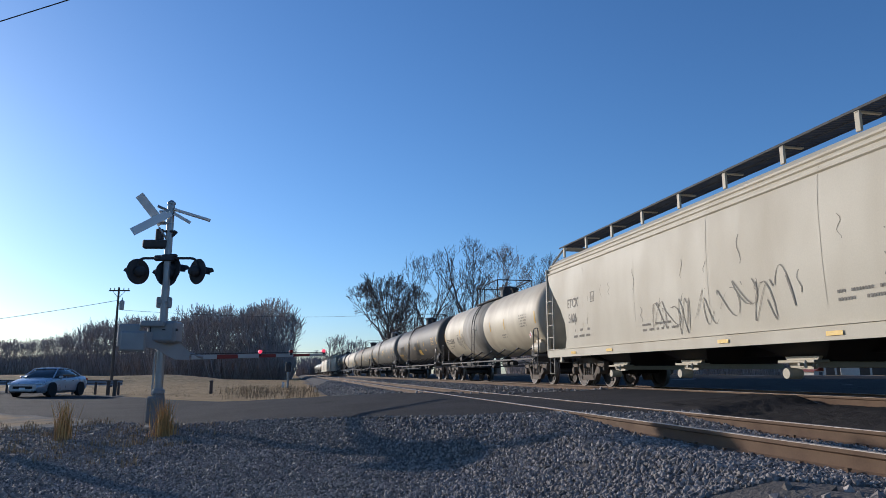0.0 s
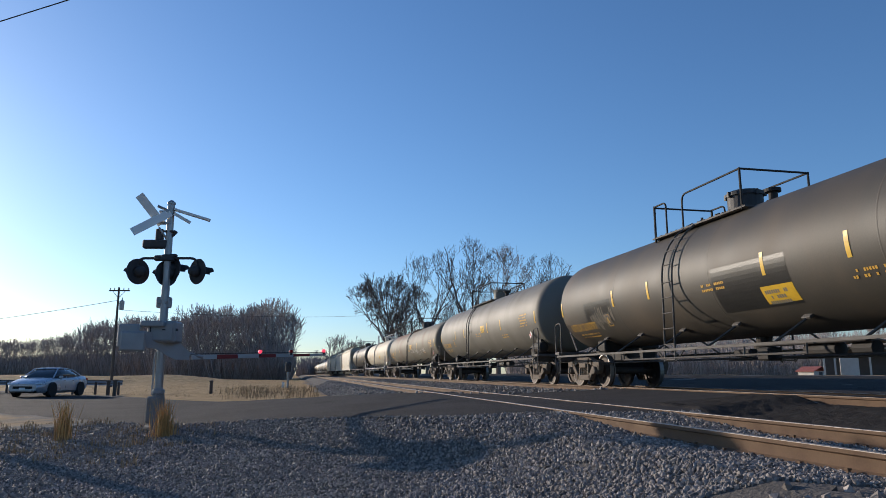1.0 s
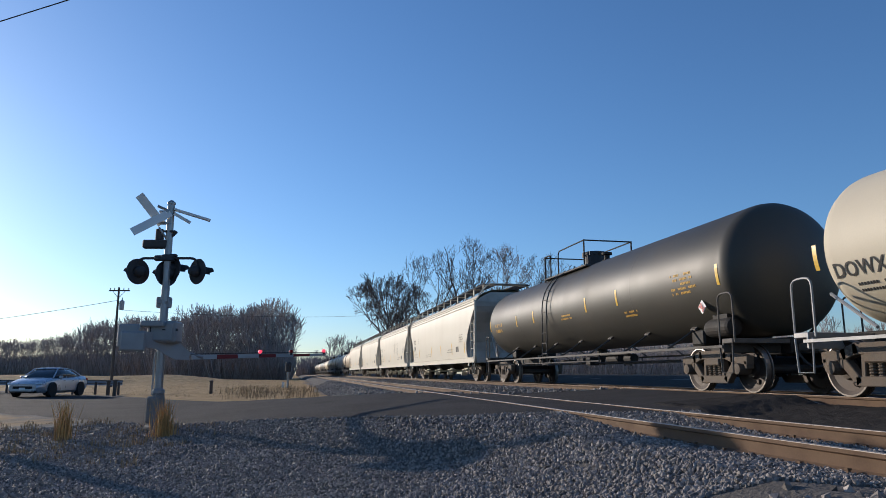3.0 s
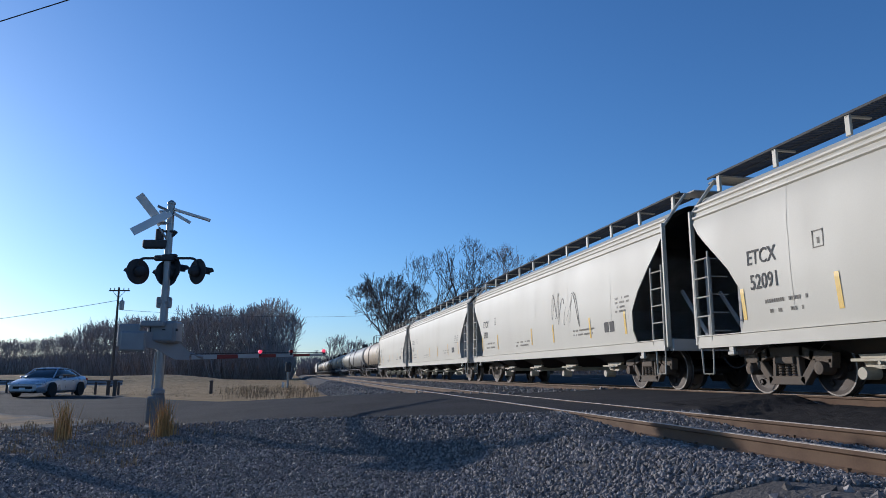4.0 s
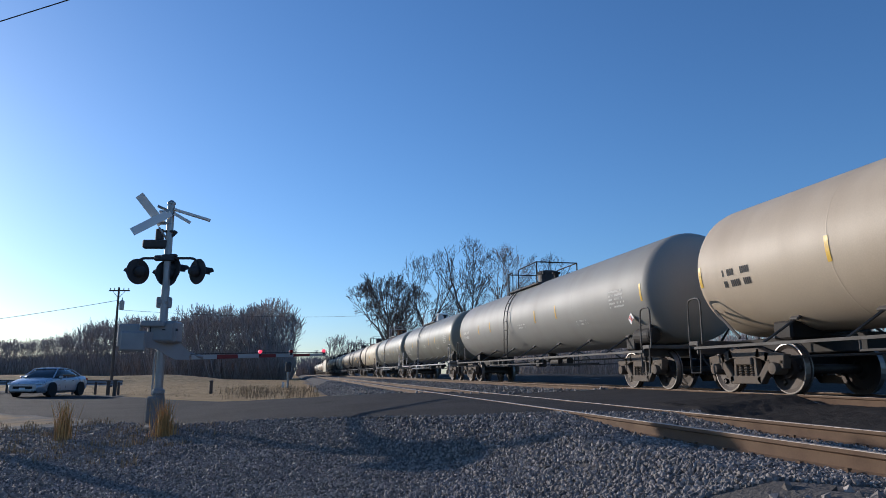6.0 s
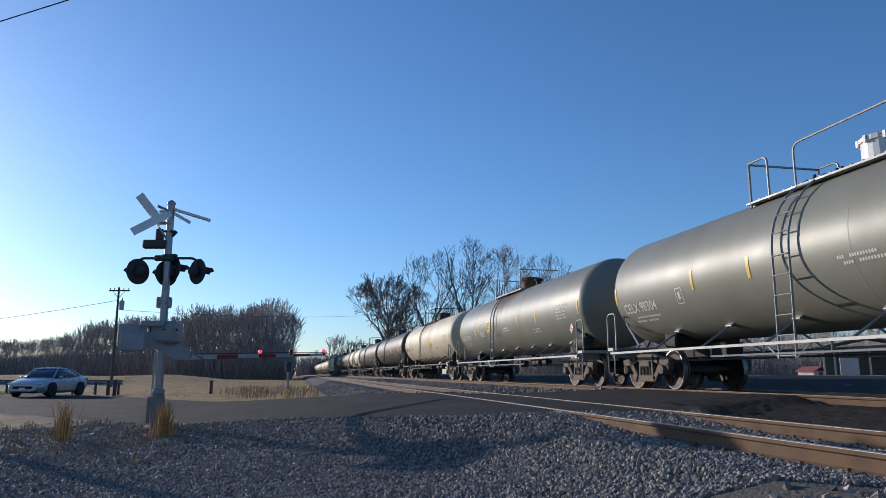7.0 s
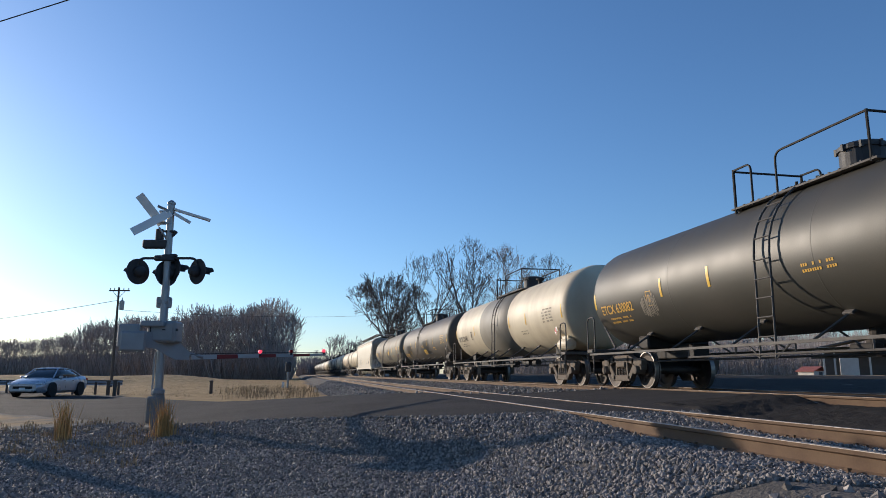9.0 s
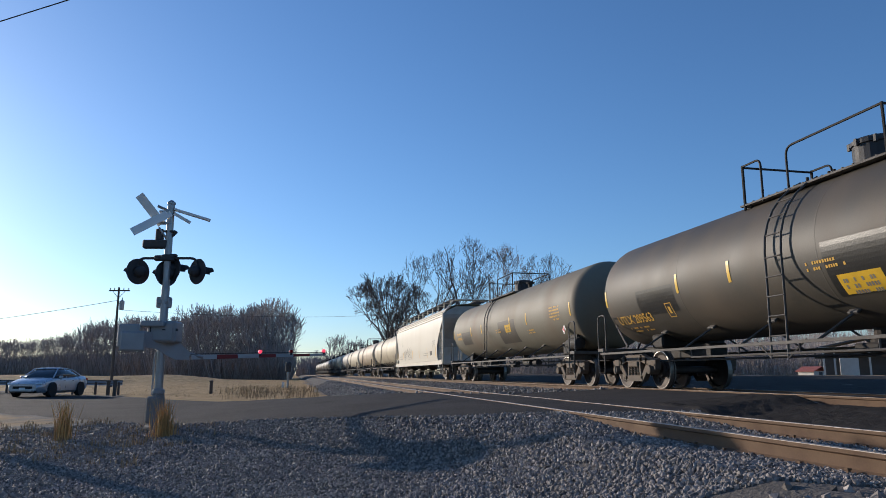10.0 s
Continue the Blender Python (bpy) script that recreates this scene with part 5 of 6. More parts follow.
def sedan(side, depth, heading, label, paint=CAR_PAINT):
    b = ahead(side, depth)
    b.z = ramp(b.x, ROAD_Z) + 0.0
    top = tagged(new("sedan"), label, "car")
    top.matrix_world = Matrix.Translation(b) @ pose(0, 0, 0, 0, 0, heading)    # +y is the nose

    def loft(bm, stations, cap=True):
        rows = []
        for y, pts in stations:
            ring = [bm.verts.new((x, y, z)) for x, z in pts] + [bm.verts.new((-x, y, z)) for x, z in pts[::-1]]
            rows.append(ring)
        for a, c in zip(rows, rows[1:]):
            for i in range(len(a)):
                j = (i + 1) % len(a)
                bm.faces.new((a[i], a[j], c[j], c[i]))
        bm.faces.new(rows[0])
        bm.faces.new(rows[-1][::-1])
        bmesh.ops.recalc_face_normals(bm, faces=bm.faces)

    def shape(w, lo, belt, top_z, crown):
        return [(w * 0.86, lo), (w, lo + 0.12), (w, belt - 0.12), (w * 0.97, belt), (w * crown, top_z), (w * 0.3, top_z + 0.02)]
    bm = bmesh.new()
    loft(bm, [(-2.40, shape(0.72, 0.42, 0.78, 0.92, 0.85)), (-2.3, shape(0.85, 0.28, 0.86, 1.0, 0.85)), (-1.9, shape(0.9, 0.2, 0.9, 1.03, 0.85)), (-1.0, shape(0.92, 0.18, 0.92, 0.98, 0.85)), (0.5, shape(0.92, 0.18, 0.90, 0.96, 0.85)), (1.1, shape(0.91, 0.18, 0.86, 0.95, 0.82)), (1.8, shape(0.89, 0.2, 0.76, 0.85, 0.8)), (2.2, shape(0.82, 0.22, 0.66, 0.75, 0.78)), (2.40, shape(0.66, 0.3, 0.58, 0.64, 0.8))])
    body = part("body", bm, paint, top, "", True)
    body.data.set_sharp_from_angle(angle=radians(40))
    bm = bmesh.new()
    cab = lambda w, lo, hi, t: [(w, lo), (w * 0.97, lo + (hi - lo) * 0.5), (t, hi - 0.03), (t * 0.7, hi)]
    loft(bm, [(-1.95, cab(0.72, 0.96, 1.02, 0.6)), (-1.0, cab(0.8, 0.94, 1.38, 0.58)), (-0.3, cab(0.82, 0.94, 1.45, 0.60)), (0.35, cab(0.82, 0.94, 1.41, 0.58)), (1.15, cab(0.78, 0.92, 0.96, 0.66))])
    part("cabin_glass", bm, GLASS_DARK, top, "dark tinted windows", True)
    bm = bmesh.new()
    loft(bm, [(-1.15, [(0.57, 1.33), (0.56, 1.36), (0.3, 1.38)]), (-0.3, [(0.62, 1.42), (0.60, 1.465), (0.3, 1.475)]), (0.40, [(0.60, 1.39), (0.58, 1.425), (0.3, 1.435)])])
    part("roof", bm, paint, top, "", True)
    for sx in (-1, 1):
        for pts in ([(0.79, 1.15, 0.93), (0.585, 0.36, 1.42)], [(0.81, -0.1, 0.95), (0.605, -0.2, 1.44)], [(0.74, -1.9, 0.99), (0.57, -1.1, 1.36)]):
            bm = bmesh.new()
            tube(bm, [(sx * x, y, z) for x, y, z in pts], 0.035, 6)
            part("pillar", bm, paint, top)
        bm = bmesh.new()
        box(bm, sx * 0.98, 0.75, 0.99, 0.2, 0.1, 0.13, 0.03)
        part("mirror", bm, paint, top)
        bm = bmesh.new()
        box(bm, sx * 0.66, 2.18, 0.66, 0.34, 0.3, 0.12, 0.04, Matrix.Rotation(radians(-sx * 22), 4, "Z"))
        part("headlight", bm, LAMP_CLEAR, top, "clear headlight")
        bm = bmesh.new()
        box(bm, sx * 0.7, -2.31, 0.86, 0.34, 0.12, 0.14, 0.03)
        part("tail_light", bm, LAMP_RED, top, "red tail light")
        for y in (-0.6, 0.25):
            bm = bmesh.new()
            box(bm, sx * 0.925, y, 0.8, 0.02, 0.18, 0.03, 0.006)
            part("door_handle", bm, CHROME, top)
        for y in (-1.42, 1.42):
            bm = bmesh.new()
            lathe(bm, [(0.24, -0.1), (0.335, -0.1), (0.345, -0.06), (0.345, 0.08), (0.32, 0.1), (0.24, 0.1)], 26, "X", (sx * 0.84, y, 0.345))
            w = part("wheel", bm, TYRE, top)
            bm = bmesh.new()
            lathe(bm, [(0.23, -0.02), (0.22, 0.02), (0.05, 0.03)] if sx > 0 else [(0.05, -0.03), (0.22, -0.02), (0.23, 0.02)], 20, "X", (sx * 0.93, y, 0.345))
            part("rim", bm, GALV, w)
            bm = bmesh.new()
            lathe(bm, [(0.37, -0.12), (0.37, 0.03)], 24, "X", (sx * 0.885, y, 0.36))
            part("wheel_arch", bm, TYRE, top)
    for name, mat, args in (("grille", TYRE, (0, 2.36, 0.48, 1.0, 0.1, 0.16, 0.03)), ("lower_grille", TYRE, (0, 2.34, 0.30, 1.3, 0.1, 0.12, 0.03)), ("grille_trim", CHROME, (0, 2.40, 0.575, 1.05, 0.05, 0.03, 0.008)), ("plate", SIGN_WHITE, (0, 2.43, 0.42, 0.3, 0.02, 0.12, 0.0))):
        bm = bmesh.new()
        box(bm, *args)
        part(name, bm, mat, top)


sedan(-20.7, 37.2, 181 - TURN, "silver-blue sedan stopped on the road, nose towards the verge")

def guard_rail():
    top = tagged(new("guard_rail"), "pale galvanised guard rail on short posts along the road", "guard rail")
    a, b = ahead(-31, 44), ahead(-19.0, 41.5)
    n = 8
    d = (b - a).normalized()
    for k in range(n + 1):
        q = a.lerp(b, k / n)
        z = ground_z(q.x, q.y)
        bm = bmesh.new()
        box(bm, q.x, q.y, z + 0.35, 0.12, 0.12, 0.8, 0.01)
        part("post", bm, WOOD_POLE, top)
    bm = bmesh.new()
    w = [(0.0, 0.40), (-0.05, 0.46), (-0.05, 0.50), (0.0, 0.56), (-0.05, 0.62), (-0.05, 0.66), (0.0, 0.72), (0.02, 0.72), (-0.03, 0.64), (0.02, 0.56), (-0.03, 0.48), (0.02, 0.40)]
    prism(bm, w, 0, (b - a).length)
    rail = part("beam", bm, GALV, top)
    rail.matrix_basis = Matrix.Translation((a.x, a.y, ground_z(a.x, a.y) + 0.1)) @ pose(0.12, 0, 0, 0, 0, math.degrees(math.atan2(d.y, d.x)) - 90) @ pose(-0.1, 0, 0)


guard_rail()

# ---- bare winter trees ----
def branches(seed, height, trunk_r, width, levels, bole=0.3, fork=(2, 3), shoots=2, spread=0.5, least=0.02):
    """Limbs as (points, radii, level): a bole that parts into limbs, which fork on and bend up inside a rounded crown."""
    rnd = random.Random(seed)
    out = []
    mid, tall = height * (0.5 + bole * 0.42), height * (0.5 - bole * 0.42)

    def outside(p):
        return (p.x ** 2 + p.y ** 2) / width ** 2 + ((p.z - mid) / tall) ** 2

    def grow(start, way, length, r, level):
        n = 5 if level < 2 else 4 if level < 4 else 3
        pts, rs, p, d = [start], [r], start, way.normalized()
        end = max(r * 0.62, least)
        for i in range(n):
            wob = 0.04 if level == 0 else 0.10
            d = (d + Vector((rnd.gauss(0, wob), rnd.gauss(0, wob), rnd.gauss(0.03, wob * 0.6)))).normalized()
            p = p + d * (length / n)
            pts.append(p)
            rs.append(r + (end - r) * (i + 1) / n)
            if level > 1 and outside(p) > 1.0 + 0.12 * rnd.random():
                break
        out.append((pts, rs, level))
        if level >= levels:
            return
        over = outside(p) > 1.0

        def turned(base, tilt):
            side = base.orthogonal().normalized()
            side.rotate(Matrix.Rotation(rnd.uniform(0, 6.28), 3, base))
            return base * math.cos(tilt) + side * math.sin(tilt) + Vector((0, 0, 0.10))
        if not over:
            kids = rnd.randint(*fork) + (1 if level == 0 else 0)
            for k in range(kids):
                tilt = spread * rnd.uniform(0.5, 1.25) * (0.35 if k == 0 else 1)
                grow(p, turned(d, tilt), length * rnd.uniform(0.66, 0.86) * (1.0 if level else 0.95), max(end * (0.92 if k == 0 else 0.7), least), level + 1)
        for k in range(shoots if level else shoots + 2):
            i = rnd.randrange(max(1, len(pts) // 2) if level else len(pts) - 2, len(pts) - 1) if len(pts) > 2 else 0
            q = pts[i].lerp(pts[i + 1], rnd.random())
            grow(q, turned(d, spread * rnd.uniform(1.2, 2.0)), length * rnd.uniform(0.35, 0.6), max(rs[i] * 0.4, least), min(level + 2, levels))
    grow(Vector((0, 0, -0.3)), Vector((rnd.uniform(-0.05, 0.05), rnd.uniform(-0.05, 0.05), 1)), height * bole, trunk_r, 0)
    return out


def limb_arrays(limbs, thick=1.0):
    """Vertices and faces of all limbs; thin ones have three sides."""
    verts, faces = [], []
    for pts, rs, level in limbs:
        seg = 7 if level == 0 else 4 if level == 1 else 3
        first = len(verts)
        d = (pts[-1] - pts[0]).normalized()
        a = d.orthogonal().normalized()
        b = d.cross(a)
        for p, r in zip(pts, rs):
            for k in range(seg):
                c, s = math.cos(2 * math.pi * k / seg), math.sin(2 * math.pi * k / seg)
                verts.append(tuple(p + (a * c + b * s) * r * thick))
        for i in range(len(pts) - 1):
            for k in range(seg):
                j = (k + 1) % seg
                faces.append((first + i * seg + k, first + i * seg + j, first + (i + 1) * seg + j, first + (i + 1) * seg + k))
    return verts, faces


def limb_mesh(name, limbs, mat, thick=1.0):
    verts, faces = limb_arrays(limbs, thick)
    me = bpy.data.meshes.new(name)
    me.from_pydata(verts, [], faces)
    me.materials.append(mat)
    return me


TREES = []
for seed, h, width, bole, spread in ((3, 15, 7.0, 0.2, 0.66), (8, 20, 4.6, 0.3, 0.5), (21, 20, 4.3, 0.32, 0.5), (33, 20, 5.0, 0.28, 0.52)):
    limbs = branches(seed, h, 0.40, width, 7, bole, (2, 3), 1, spread, 0.0165)
    TREES.append((limb_mesh("trunk", [l for l in limbs if l[2] < 1], BARK), limb_mesh("crown", [l for l in limbs if l[2] >= 1], BARK), max(p.z for l in limbs for p in l[0])))

for px, depth, h, k, turn in ((696, 112, 16.4, 0, 20), (757, 118, 21.4, 3, 40), (720, 132, 15.0, 2, 200), (832, 115, 23.2, 1, 120), (882, 120, 23.2, 3, 80), (798, 135, 16.5, 1, 260), (860, 140, 16.5, 2, 300), (972, 150, 27.0, 1, 250), (700, 145, 13.5, 1, 330)):
    b = ahead((px - 784) / 1249 * depth, depth)
    t = tagged(new("tree"), "tall bare winter tree with fine grey-brown twigs", "tree", "bare trees behind the line")
    trunk, crown, full = TREES[k]
    t.matrix_world = Matrix.Translation((b.x, b.y, ground_z(b.x, b.y))) @ pose(0, 0, 0, 0, 0, turn) @ Matrix.Diagonal((h / full, h / full, h / full * 1.0, 1))
    part("trunk", trunk, None, t)
    part("crown", crown, None, t)

# far woods: one mass that nobody could count
kinds = []
for seed in range(5):
    v, f = limb_arrays(branches(100 + seed, 12, 0.15, 2.3, 4, 0.24, (2, 3), 1, 0.42, 0.026))
    kinds.append((np.array(v) * 12 / max(q[2] for q in v), np.array(f, dtype=np.int64)))
all_v, all_f, off = [], [], 0
rnd = random.Random(5)


def add_tree(px, depth, h):
    global off
    v, f = kinds[rnd.randrange(5)]
    a, s = rnd.uniform(0, 6.28), h / 12
    b = ahead((px - 784) / 1249 * depth, depth)
    c, q = math.cos(a) * s, math.sin(a) * s
    w = rnd.uniform(0.85, 1.2)
    w = np.stack([(v[:, 0] * c - v[:, 1] * q) * w + b.x, (v[:, 0] * q + v[:, 1] * c) * w + b.y, v[:, 2] * s - 1.0], 1)
    all_v.append(w)
    all_f.append(f + off)
    off += len(v)


for row in range(4):
    px = -40 + row * 5
    while px < 512:
        depth = ramp(px, ((0, 250), (200, 200), (300, 168), (420, 150), (512, 140))) + row * 14 + rnd.uniform(-4, 4)
        rise = ramp(px, ((0, 58), (100, 62), (150, 88), (230, 100), (300, 98), (340, 116), (430, 112), (470, 126), (490, 132), (505, 110), (515, 92))) * rnd.uniform(0.86, 1.06)
        add_tree(px, depth, rise / 1249 * depth * 1.03 + 1.4)
        px += rnd.uniform(8, 15)
for px in list(range(545, 670, 9)):
    add_tree(px + rnd.uniform(-4, 4), 300, ramp(px, ((540, 9), (560, 11), (590, 20), (640, 17), (670, 14))) * rnd.uniform(0.8, 1.1))
for k, px in enumerate(range(900, 1640, 8)):
    add_tree(px, 170 + 30 * (k % 3), 13 * rnd.uniform(0.8, 1.25))
me = bpy.data.meshes.new("woods")
V, F = np.concatenate(all_v), np.concatenate(all_f)
me.from_pydata(V.tolist(), [], F.tolist())
me.materials.append(TWIG)
tagged(new("woods", me), "dense leafless winter woods behind the field", "woods", kind="stuff")

# undergrowth: thin upright stems, close together
verts, faces = [], []
for k in range(36000):
    u = rnd.random()
    if u < 0.58:
        px = rnd.uniform(-60, 515)
        depth = ramp(px, ((0, 246), (200, 197), (300, 163), (420, 146), (512, 136))) + rnd.uniform(-3, 34)
        h = depth / 1249 * ramp(px, ((0, 38), (150, 48), (300, 56), (420, 62), (490, 80), (515, 50))) * rnd.uniform(0.3, 0.8) + 1
    elif u < 0.65:
        px, depth = rnd.uniform(525, 700), rnd.uniform(280, 330)
        h = rnd.uniform(4, 10)
    else:
        px, depth = rnd.uniform(900, 1700), rnd.uniform(120, 200)
        h = rnd.uniform(3, 10)
    b = ahead((px - 784) / 1249 * depth, depth, -1.0)
    r = rnd.uniform(0.03, 0.09) * depth / 180
    tip = b + Vector((rnd.uniform(-0.35, 0.35) * h, rnd.uniform(-0.35, 0.35) * h, h))
    mid = b.lerp(tip, 0.5) + Vector((rnd.uniform(-0.4, 0.4), rnd.uniform(-0.4, 0.4), 0))
    n = len(verts)
    for q, w in ((b, r), (mid, r * 1.3), (tip, 0.02)):
        for a in (0, 2.1, 4.2):
            verts.append((q.x + w * math.cos(a), q.y + w * math.sin(a), q.z))
    for i in (0, 3):
        for j in range(3):
            faces.append((n + i + j, n + i + (j + 1) % 3, n + i + 3 + (j + 1) % 3, n + i + 3 + j))
me = bpy.data.meshes.new("undergrowth")
me.from_pydata(verts, [], faces)
me.materials.append(TWIG)
tagged(new("undergrowth", me), "dark tangled leafless undergrowth at the woods' edge", "undergrowth", kind="stuff")

# ---- dry grass ----
def tuft(verts, faces, x, y, h, w, blades, rnd):
    z = ground_z(x, y)
    for _ in range(blades):
        a, lean = rnd.uniform(0, 6.28), rnd.uniform(0.02, 0.32)
        bx, by = x + rnd.gauss(0, w), y + rnd.gauss(0, w)
        hh = h * rnd.uniform(0.45, 1.05)
        dx, dy = math.cos(a), math.sin(a)
        t = rnd.uniform(0.004, 0.008) * (1 + h * 0.4)
        n = len(verts)
        for u, k in ((0, 1.0), (0.5, 0.9), (1.0, 0.15)):
            ox, oy = dx * lean * hh * u * u, dy * lean * hh * u * u
            verts.append((bx + ox - dy * t * k, by + oy + dx * t * k, z + hh * u))
            verts.append((bx + ox + dy * t * k, by + oy - dx * t * k, z + hh * u))
            verts.append((bx + ox + dx * t * k, by + oy + dy * t * k, z + hh * u))
        for i in (0, 3):
            for j in range(3):
                faces.append((n + i + j, n + i + (j + 1) % 3, n + i + 3 + (j + 1) % 3, n + i + 3 + j))


def grass_object(name, spots, label, kind="", mat=STRAW):
    verts, faces = [], []
    r = random.Random(len(spots))
    for x, y, h, w, n in spots:
        tuft(verts, faces, x, y, h, w, n, r)
    me = bpy.data.meshes.new(name)
    me.from_pydata(verts, [], faces)
    me.materials.append(mat)
    tagged(new(name, me), label, "grass", kind=kind)


b = ahead(-5.35, 13.7)
grass_object("grass_tuft", [(b.x, b.y, 0.72, 0.07, 130), (b.x + 0.05, b.y - 0.05, 0.35, 0.11, 60)], "tall golden broom grass at the signal's base")
b = ahead(-7.0, 13.2)
grass_object("grass_tuft", [(b.x, b.y, 0.72, 0.07, 110)], "tall golden broom grass on the gravel verge")
spots = []
for k in range(300):
    px, depth = rnd.uniform(400, 560), rnd.uniform(34, 60)
    b = ahead((px - 784) / 1249 * depth, depth)
    if b.x < 3.0 and b.y > road_span(b.x)[1] + 0.4 and rnd.random() < (0.9 if px > 430 else 0.5):
        spots.append((b.x, b.y, rnd.uniform(0.12, 0.55), 0.2, 7))
for k in range(400):
    px, depth = rnd.uniform(160, 560), rnd.uniform(36, 120)
    b = ahead((px - 784) / 1249 * depth, depth)
    if b.x < 3.0 and b.y > road_span(b.x)[1] + 0.5:
        spots.append((b.x, b.y, rnd.uniform(0.06, 0.16), 0.3, 8))
for k in range(420):
    b = ahead(rnd.uniform(-12, -4.2), rnd.uniform(9.5, 17.5))
    if b.y < road_span(b.x)[0] - 0.1:
        spots.append((b.x, b.y, rnd.uniform(0.05, 0.16), 0.07, 9))
grass_object("dry_grass", spots, "tufts of dry golden grass along the road and field", "stuff", DULL_STRAW)

# ---- houses beyond the line, seen under the train ----
BRICK_RED = material("faded_red_roof", (0.30, 0.10, 0.08), 0.8, scale=2, grain=0.15)
SIDING = material("pale_siding", (0.55, 0.53, 0.48), 0.7, scale=2, grain=0.06)


def shed():
    b = ahead(31.5, 52.0)
    top = tagged(new("shed"), "small open shed with pale posts and a dark roof", "shed")
    top.matrix_world = Matrix.Translation((b.x, b.y, ground_z(b.x, b.y))) @ pose(0, 0, 0, 0, 0, -TURN - 30)
    for name, mat, build in (("roof", WALL_DARK, lambda bm: prism(bm, [(-3.3, 2.2), (0, 2.9), (3.3, 2.2), (3.3, 2.1), (0, 2.8), (-3.3, 2.1)], -2.2, 2.2)), ("back_wall", WALL_DARK, lambda bm: box(bm, 0, 2.0, 1.1, 6.0, 0.12, 2.2)), ("fascia", SIDING, lambda bm: box(bm, 0, -2.2, 2.1, 6.4, 0.06, 0.16))):
        bm = bmesh.new()
        build(bm)
        part(name, bm, mat, top)
    for x in (-2.9, -2.2, 0.0, 2.9):
        bm = bmesh.new()
        box(bm, x, -2.0, 1.05, 0.13, 0.13, 2.1, 0.01)
        part("post", bm, SIDING, top)
    bm = bmesh.new()
    box(bm, -1.3, -1.6, 0.7, 1.2, 0.5, 1.4, 0.03)
    part("panel", bm, SIDING, top)


def red_car_port():
    b = ahead(31.4, 60.0)
    top = tagged(new("outbuilding"), "low outbuilding with a faded red roof", "outbuilding")
    top.matrix_world = Matrix.Translation((b.x, b.y, ground_z(b.x, b.y))) @ pose(0, 0, 0, 0, 0, -TURN + 20) @ Matrix.Scale(0.55, 4)
    for name, mat, build in (("wall", SIDING, lambda bm: box(bm, 0, 0, 0.45, 2.6, 3.0, 0.9, 0.02)), ("roof", BRICK_RED, lambda bm: prism(bm, [(-1.6, 0.85), (0, 1.55), (1.6, 0.85), (1.6, 0.95), (0, 1.65), (-1.6, 0.95)], -1.8, 1.8)), ("door", WALL_DARK, lambda bm: box(bm, 0, -1.51, 0.4, 0.7, 0.06, 0.8))):
        bm = bmesh.new()
        build(bm)
        part(name, bm, mat, top)


shed()
red_car_port()

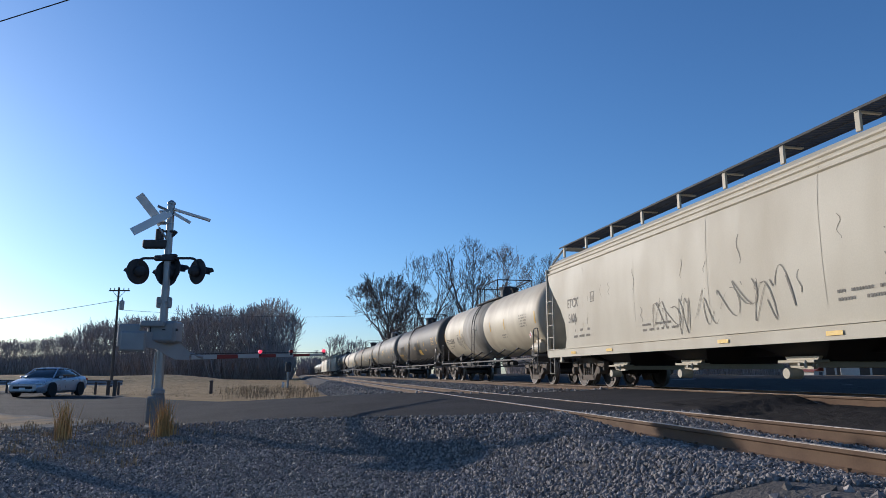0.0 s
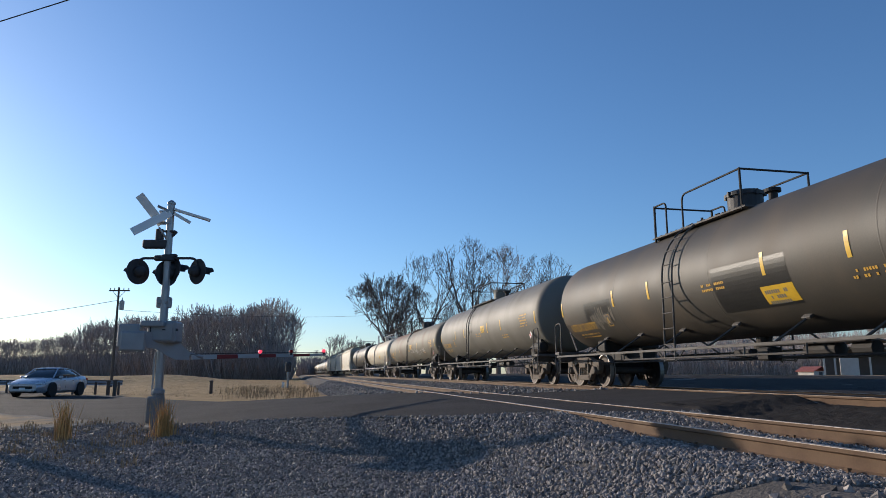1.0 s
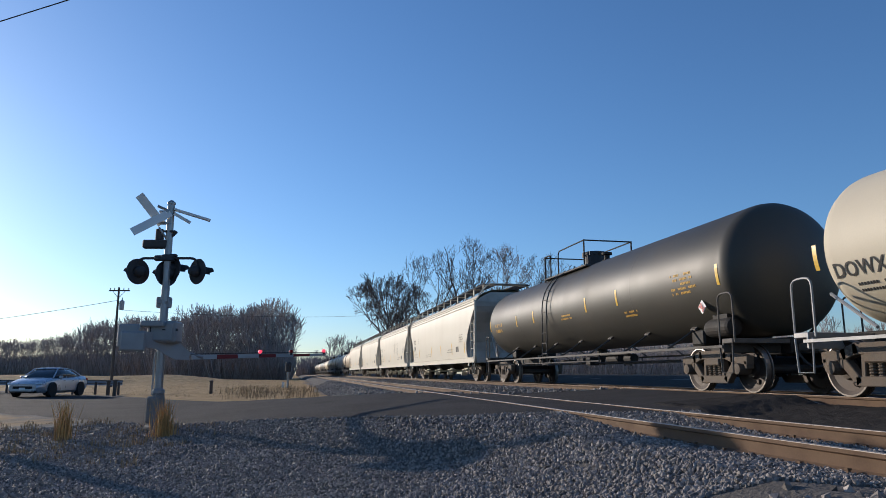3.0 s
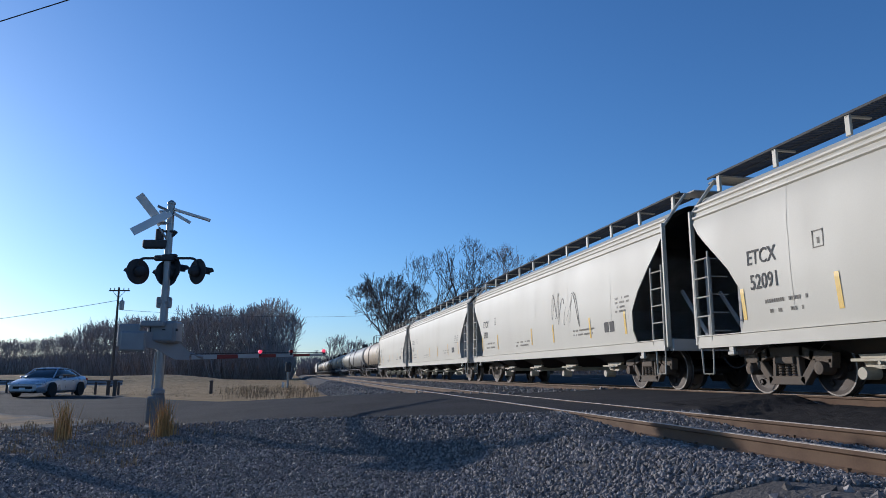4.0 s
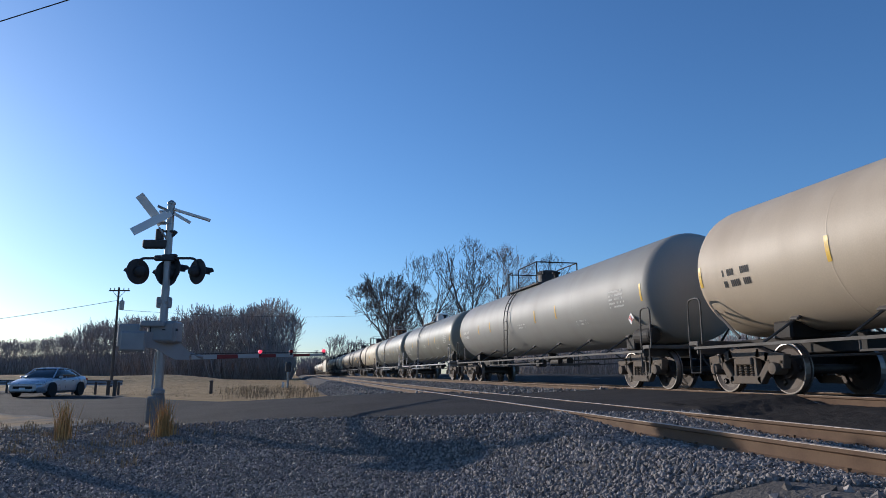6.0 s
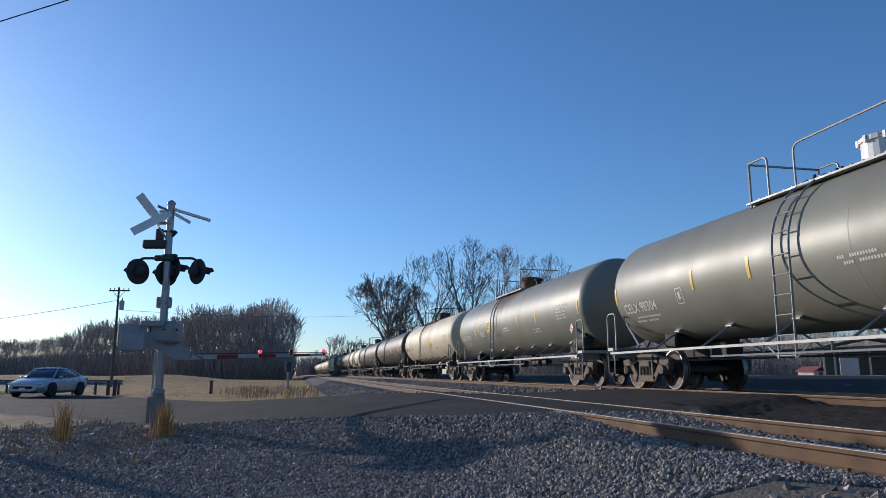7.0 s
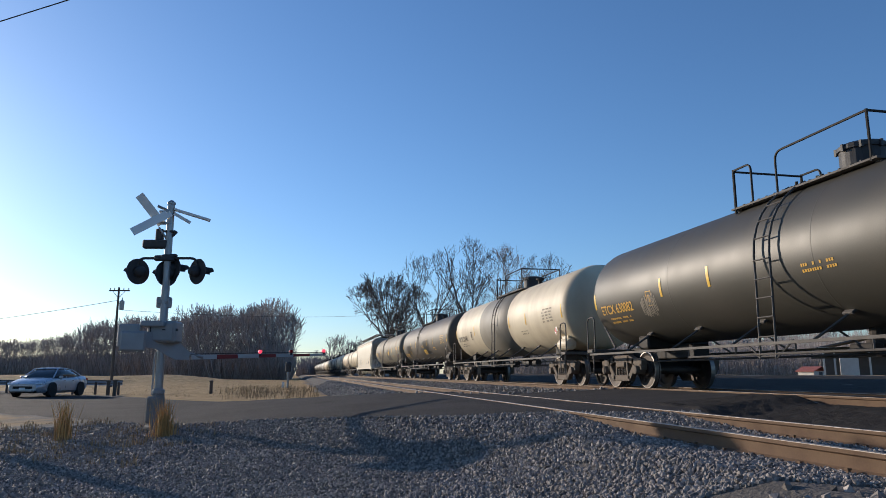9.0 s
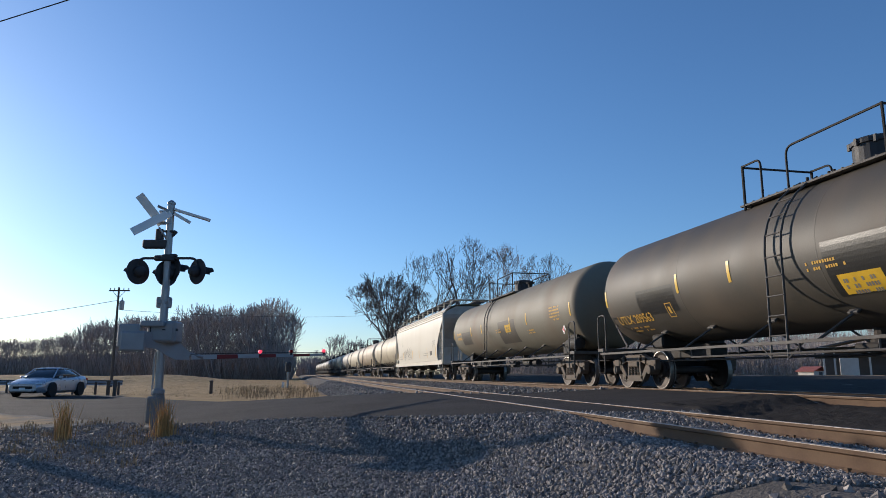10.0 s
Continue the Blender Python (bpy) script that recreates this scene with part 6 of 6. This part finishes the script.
# ---- loose stone on the ground near the camera ----
def stones():
    r = np.random.default_rng(7)
    ico = bmesh.new()
    bmesh.ops.create_icosphere(ico, subdivisions=1, radius=1)
    base_v = np.array([v.co[:] for v in ico.verts])
    base_f = np.array([[v.index for v in f.verts] for f in ico.faces])
    ico.free()
    kinds = [base_v * r.uniform(0.65, 1.2, (len(base_v), 1)) for _ in range(12)]
    oct_v = np.array([(1, 0, 0), (0, 1, 0), (-1, 0, 0), (0, -1, 0), (0, 0, 1), (0, 0, -1)]) * 1.15
    oct_f = np.array([(0, 1, 4), (1, 2, 4), (2, 3, 4), (3, 0, 4), (1, 0, 5), (2, 1, 5), (3, 2, 5), (0, 3, 5)])
    octs = [oct_v * r.uniform(0.7, 1.2, (6, 1)) for _ in range(12)]
    vs, fs, off = [], [], 0
    made = 0
    while made < 88000:
        ang, d = radians(TURN) + r.uniform(-0.62, 0.62), 5.4 + 13.0 * r.random() ** 1.1
        x, y = d * math.sin(ang), d * math.cos(ang)
        lo, hi = road_span(x)
        if lo + 0.15 * r.random() ** 2 < y < hi - 0.05 or x > 8.6:
            continue
        if grass_share(x, y) > 0 and r.random() < 0.72:
            continue
        if abs(abs(x - SIDING_X) - 0.7545) < 0.06 or x > 6.3 and r.random() < 0.8:
            continue
        near_rail = abs(x - SIDING_X) < 1.5
        s = (0.012 + 0.013 * r.random() ** 1.5) * (1.25 if x > 1.5 else 1.05) * (1 + max(0, d - 10) * 0.05)
        a, b, c = r.uniform(0, 6.28, 3)
        m = np.array(Euler((a, b, c)).to_matrix())
        far = d > 8.5
        v = ((octs if far else kinds)[r.integers(12)] * np.array([1, r.uniform(0.7, 1.0), r.uniform(0.5, 0.8)]) * s) @ m.T
        z = ground_z(x, y) + s * r.uniform(0.0, 0.55)
        vs.append(v + np.array([x, y, z]))
        fs.append((oct_f if far else base_f) + off)
        off += len(v)
        made += 1
    made = 0
    while made < 12000:      # coarser ballast along both tracks past the crossing
        x, y = r.uniform(1.8, 12.2), 17 + 50 * r.random() ** 1.5
        if y < road_span(x)[1] - 0.1 or abs(abs(x - SIDING_X) - 0.7545) < 0.1 or abs(abs(x - TRAIN_X) - 0.7545) < 0.1:
            continue
        s = 0.03 + 0.03 * r.random()
        v = octs[r.integers(12)] * s @ np.array(Euler(r.uniform(0, 6.28, 3)).to_matrix()).T
        vs.append(v + np.array([x, y, ground_z(x, y) + 0.3 * s]))
        fs.append(oct_f + off)
        off += 6
        made += 1
    made = 0
    while made < 9000:      # and about the camera
        x, y = r.uniform(-7, 8), r.uniform(-6, 6.5)
        if road_span(x)[0] < y or abs(abs(x - SIDING_X) - 0.7545) < 0.06 or abs(math.atan2(x, y) - radians(TURN)) < 0.58 and math.hypot(x, y) > 5.2:
            continue
        s = 0.02 + 0.02 * r.random()
        v = octs[r.integers(12)] * s @ np.array(Euler(r.uniform(0, 6.28, 3)).to_matrix()).T
        vs.append(v + np.array([x, y, ground_z(x, y) + 0.3 * s]))
        fs.append(oct_f + off)
        off += 6
        made += 1
    me = bpy.data.meshes.new("gravel")
    v, f = np.concatenate(vs), np.concatenate(fs)
    me.vertices.add(len(v))
    me.vertices.foreach_set("co", v.ravel())
    me.loops.add(f.size)
    me.loops.foreach_set("vertex_index", f.ravel())
    me.polygons.add(len(f))
    me.polygons.foreach_set("loop_start", np.arange(0, f.size, 3))
    me.update(calc_edges=True)
    me.polygons.foreach_set("use_smooth", [False] * len(f))
    me.materials.append(STONE)
    tagged(new("gravel", me), "loose grey crushed stone beside the rails", "gravel", kind="stuff")


stones()



def motions():
    for car, u in CARS:
        walk(car, [(0.0, pose(TRAIN_X, u, 0)), (10.0, pose(TRAIN_X, u - SPEED * 10, 0))])
    # Wheels turn while their car is near enough for them to be made out.
    for wheelset, u, x, z in WHEELS:
        first, last = (u - 70) / SPEED, (u + 6) / SPEED
        a, b = max(0, math.floor(first * 15)), min(150, math.ceil(last * 15))
        rows = [(0.0, pose(0, x, z))]
        ang = 0
        for k in range(a, b + 1):
            if k > 0:
                ang += 60 if k > a else 0
                rows.append((k / 15, pose(0, x, z, ang)))
        if rows[-1][0] < 10:
            rows.append((10.0, pose(0, x, z, ang)))
        walk(wheelset, rows)


motions()
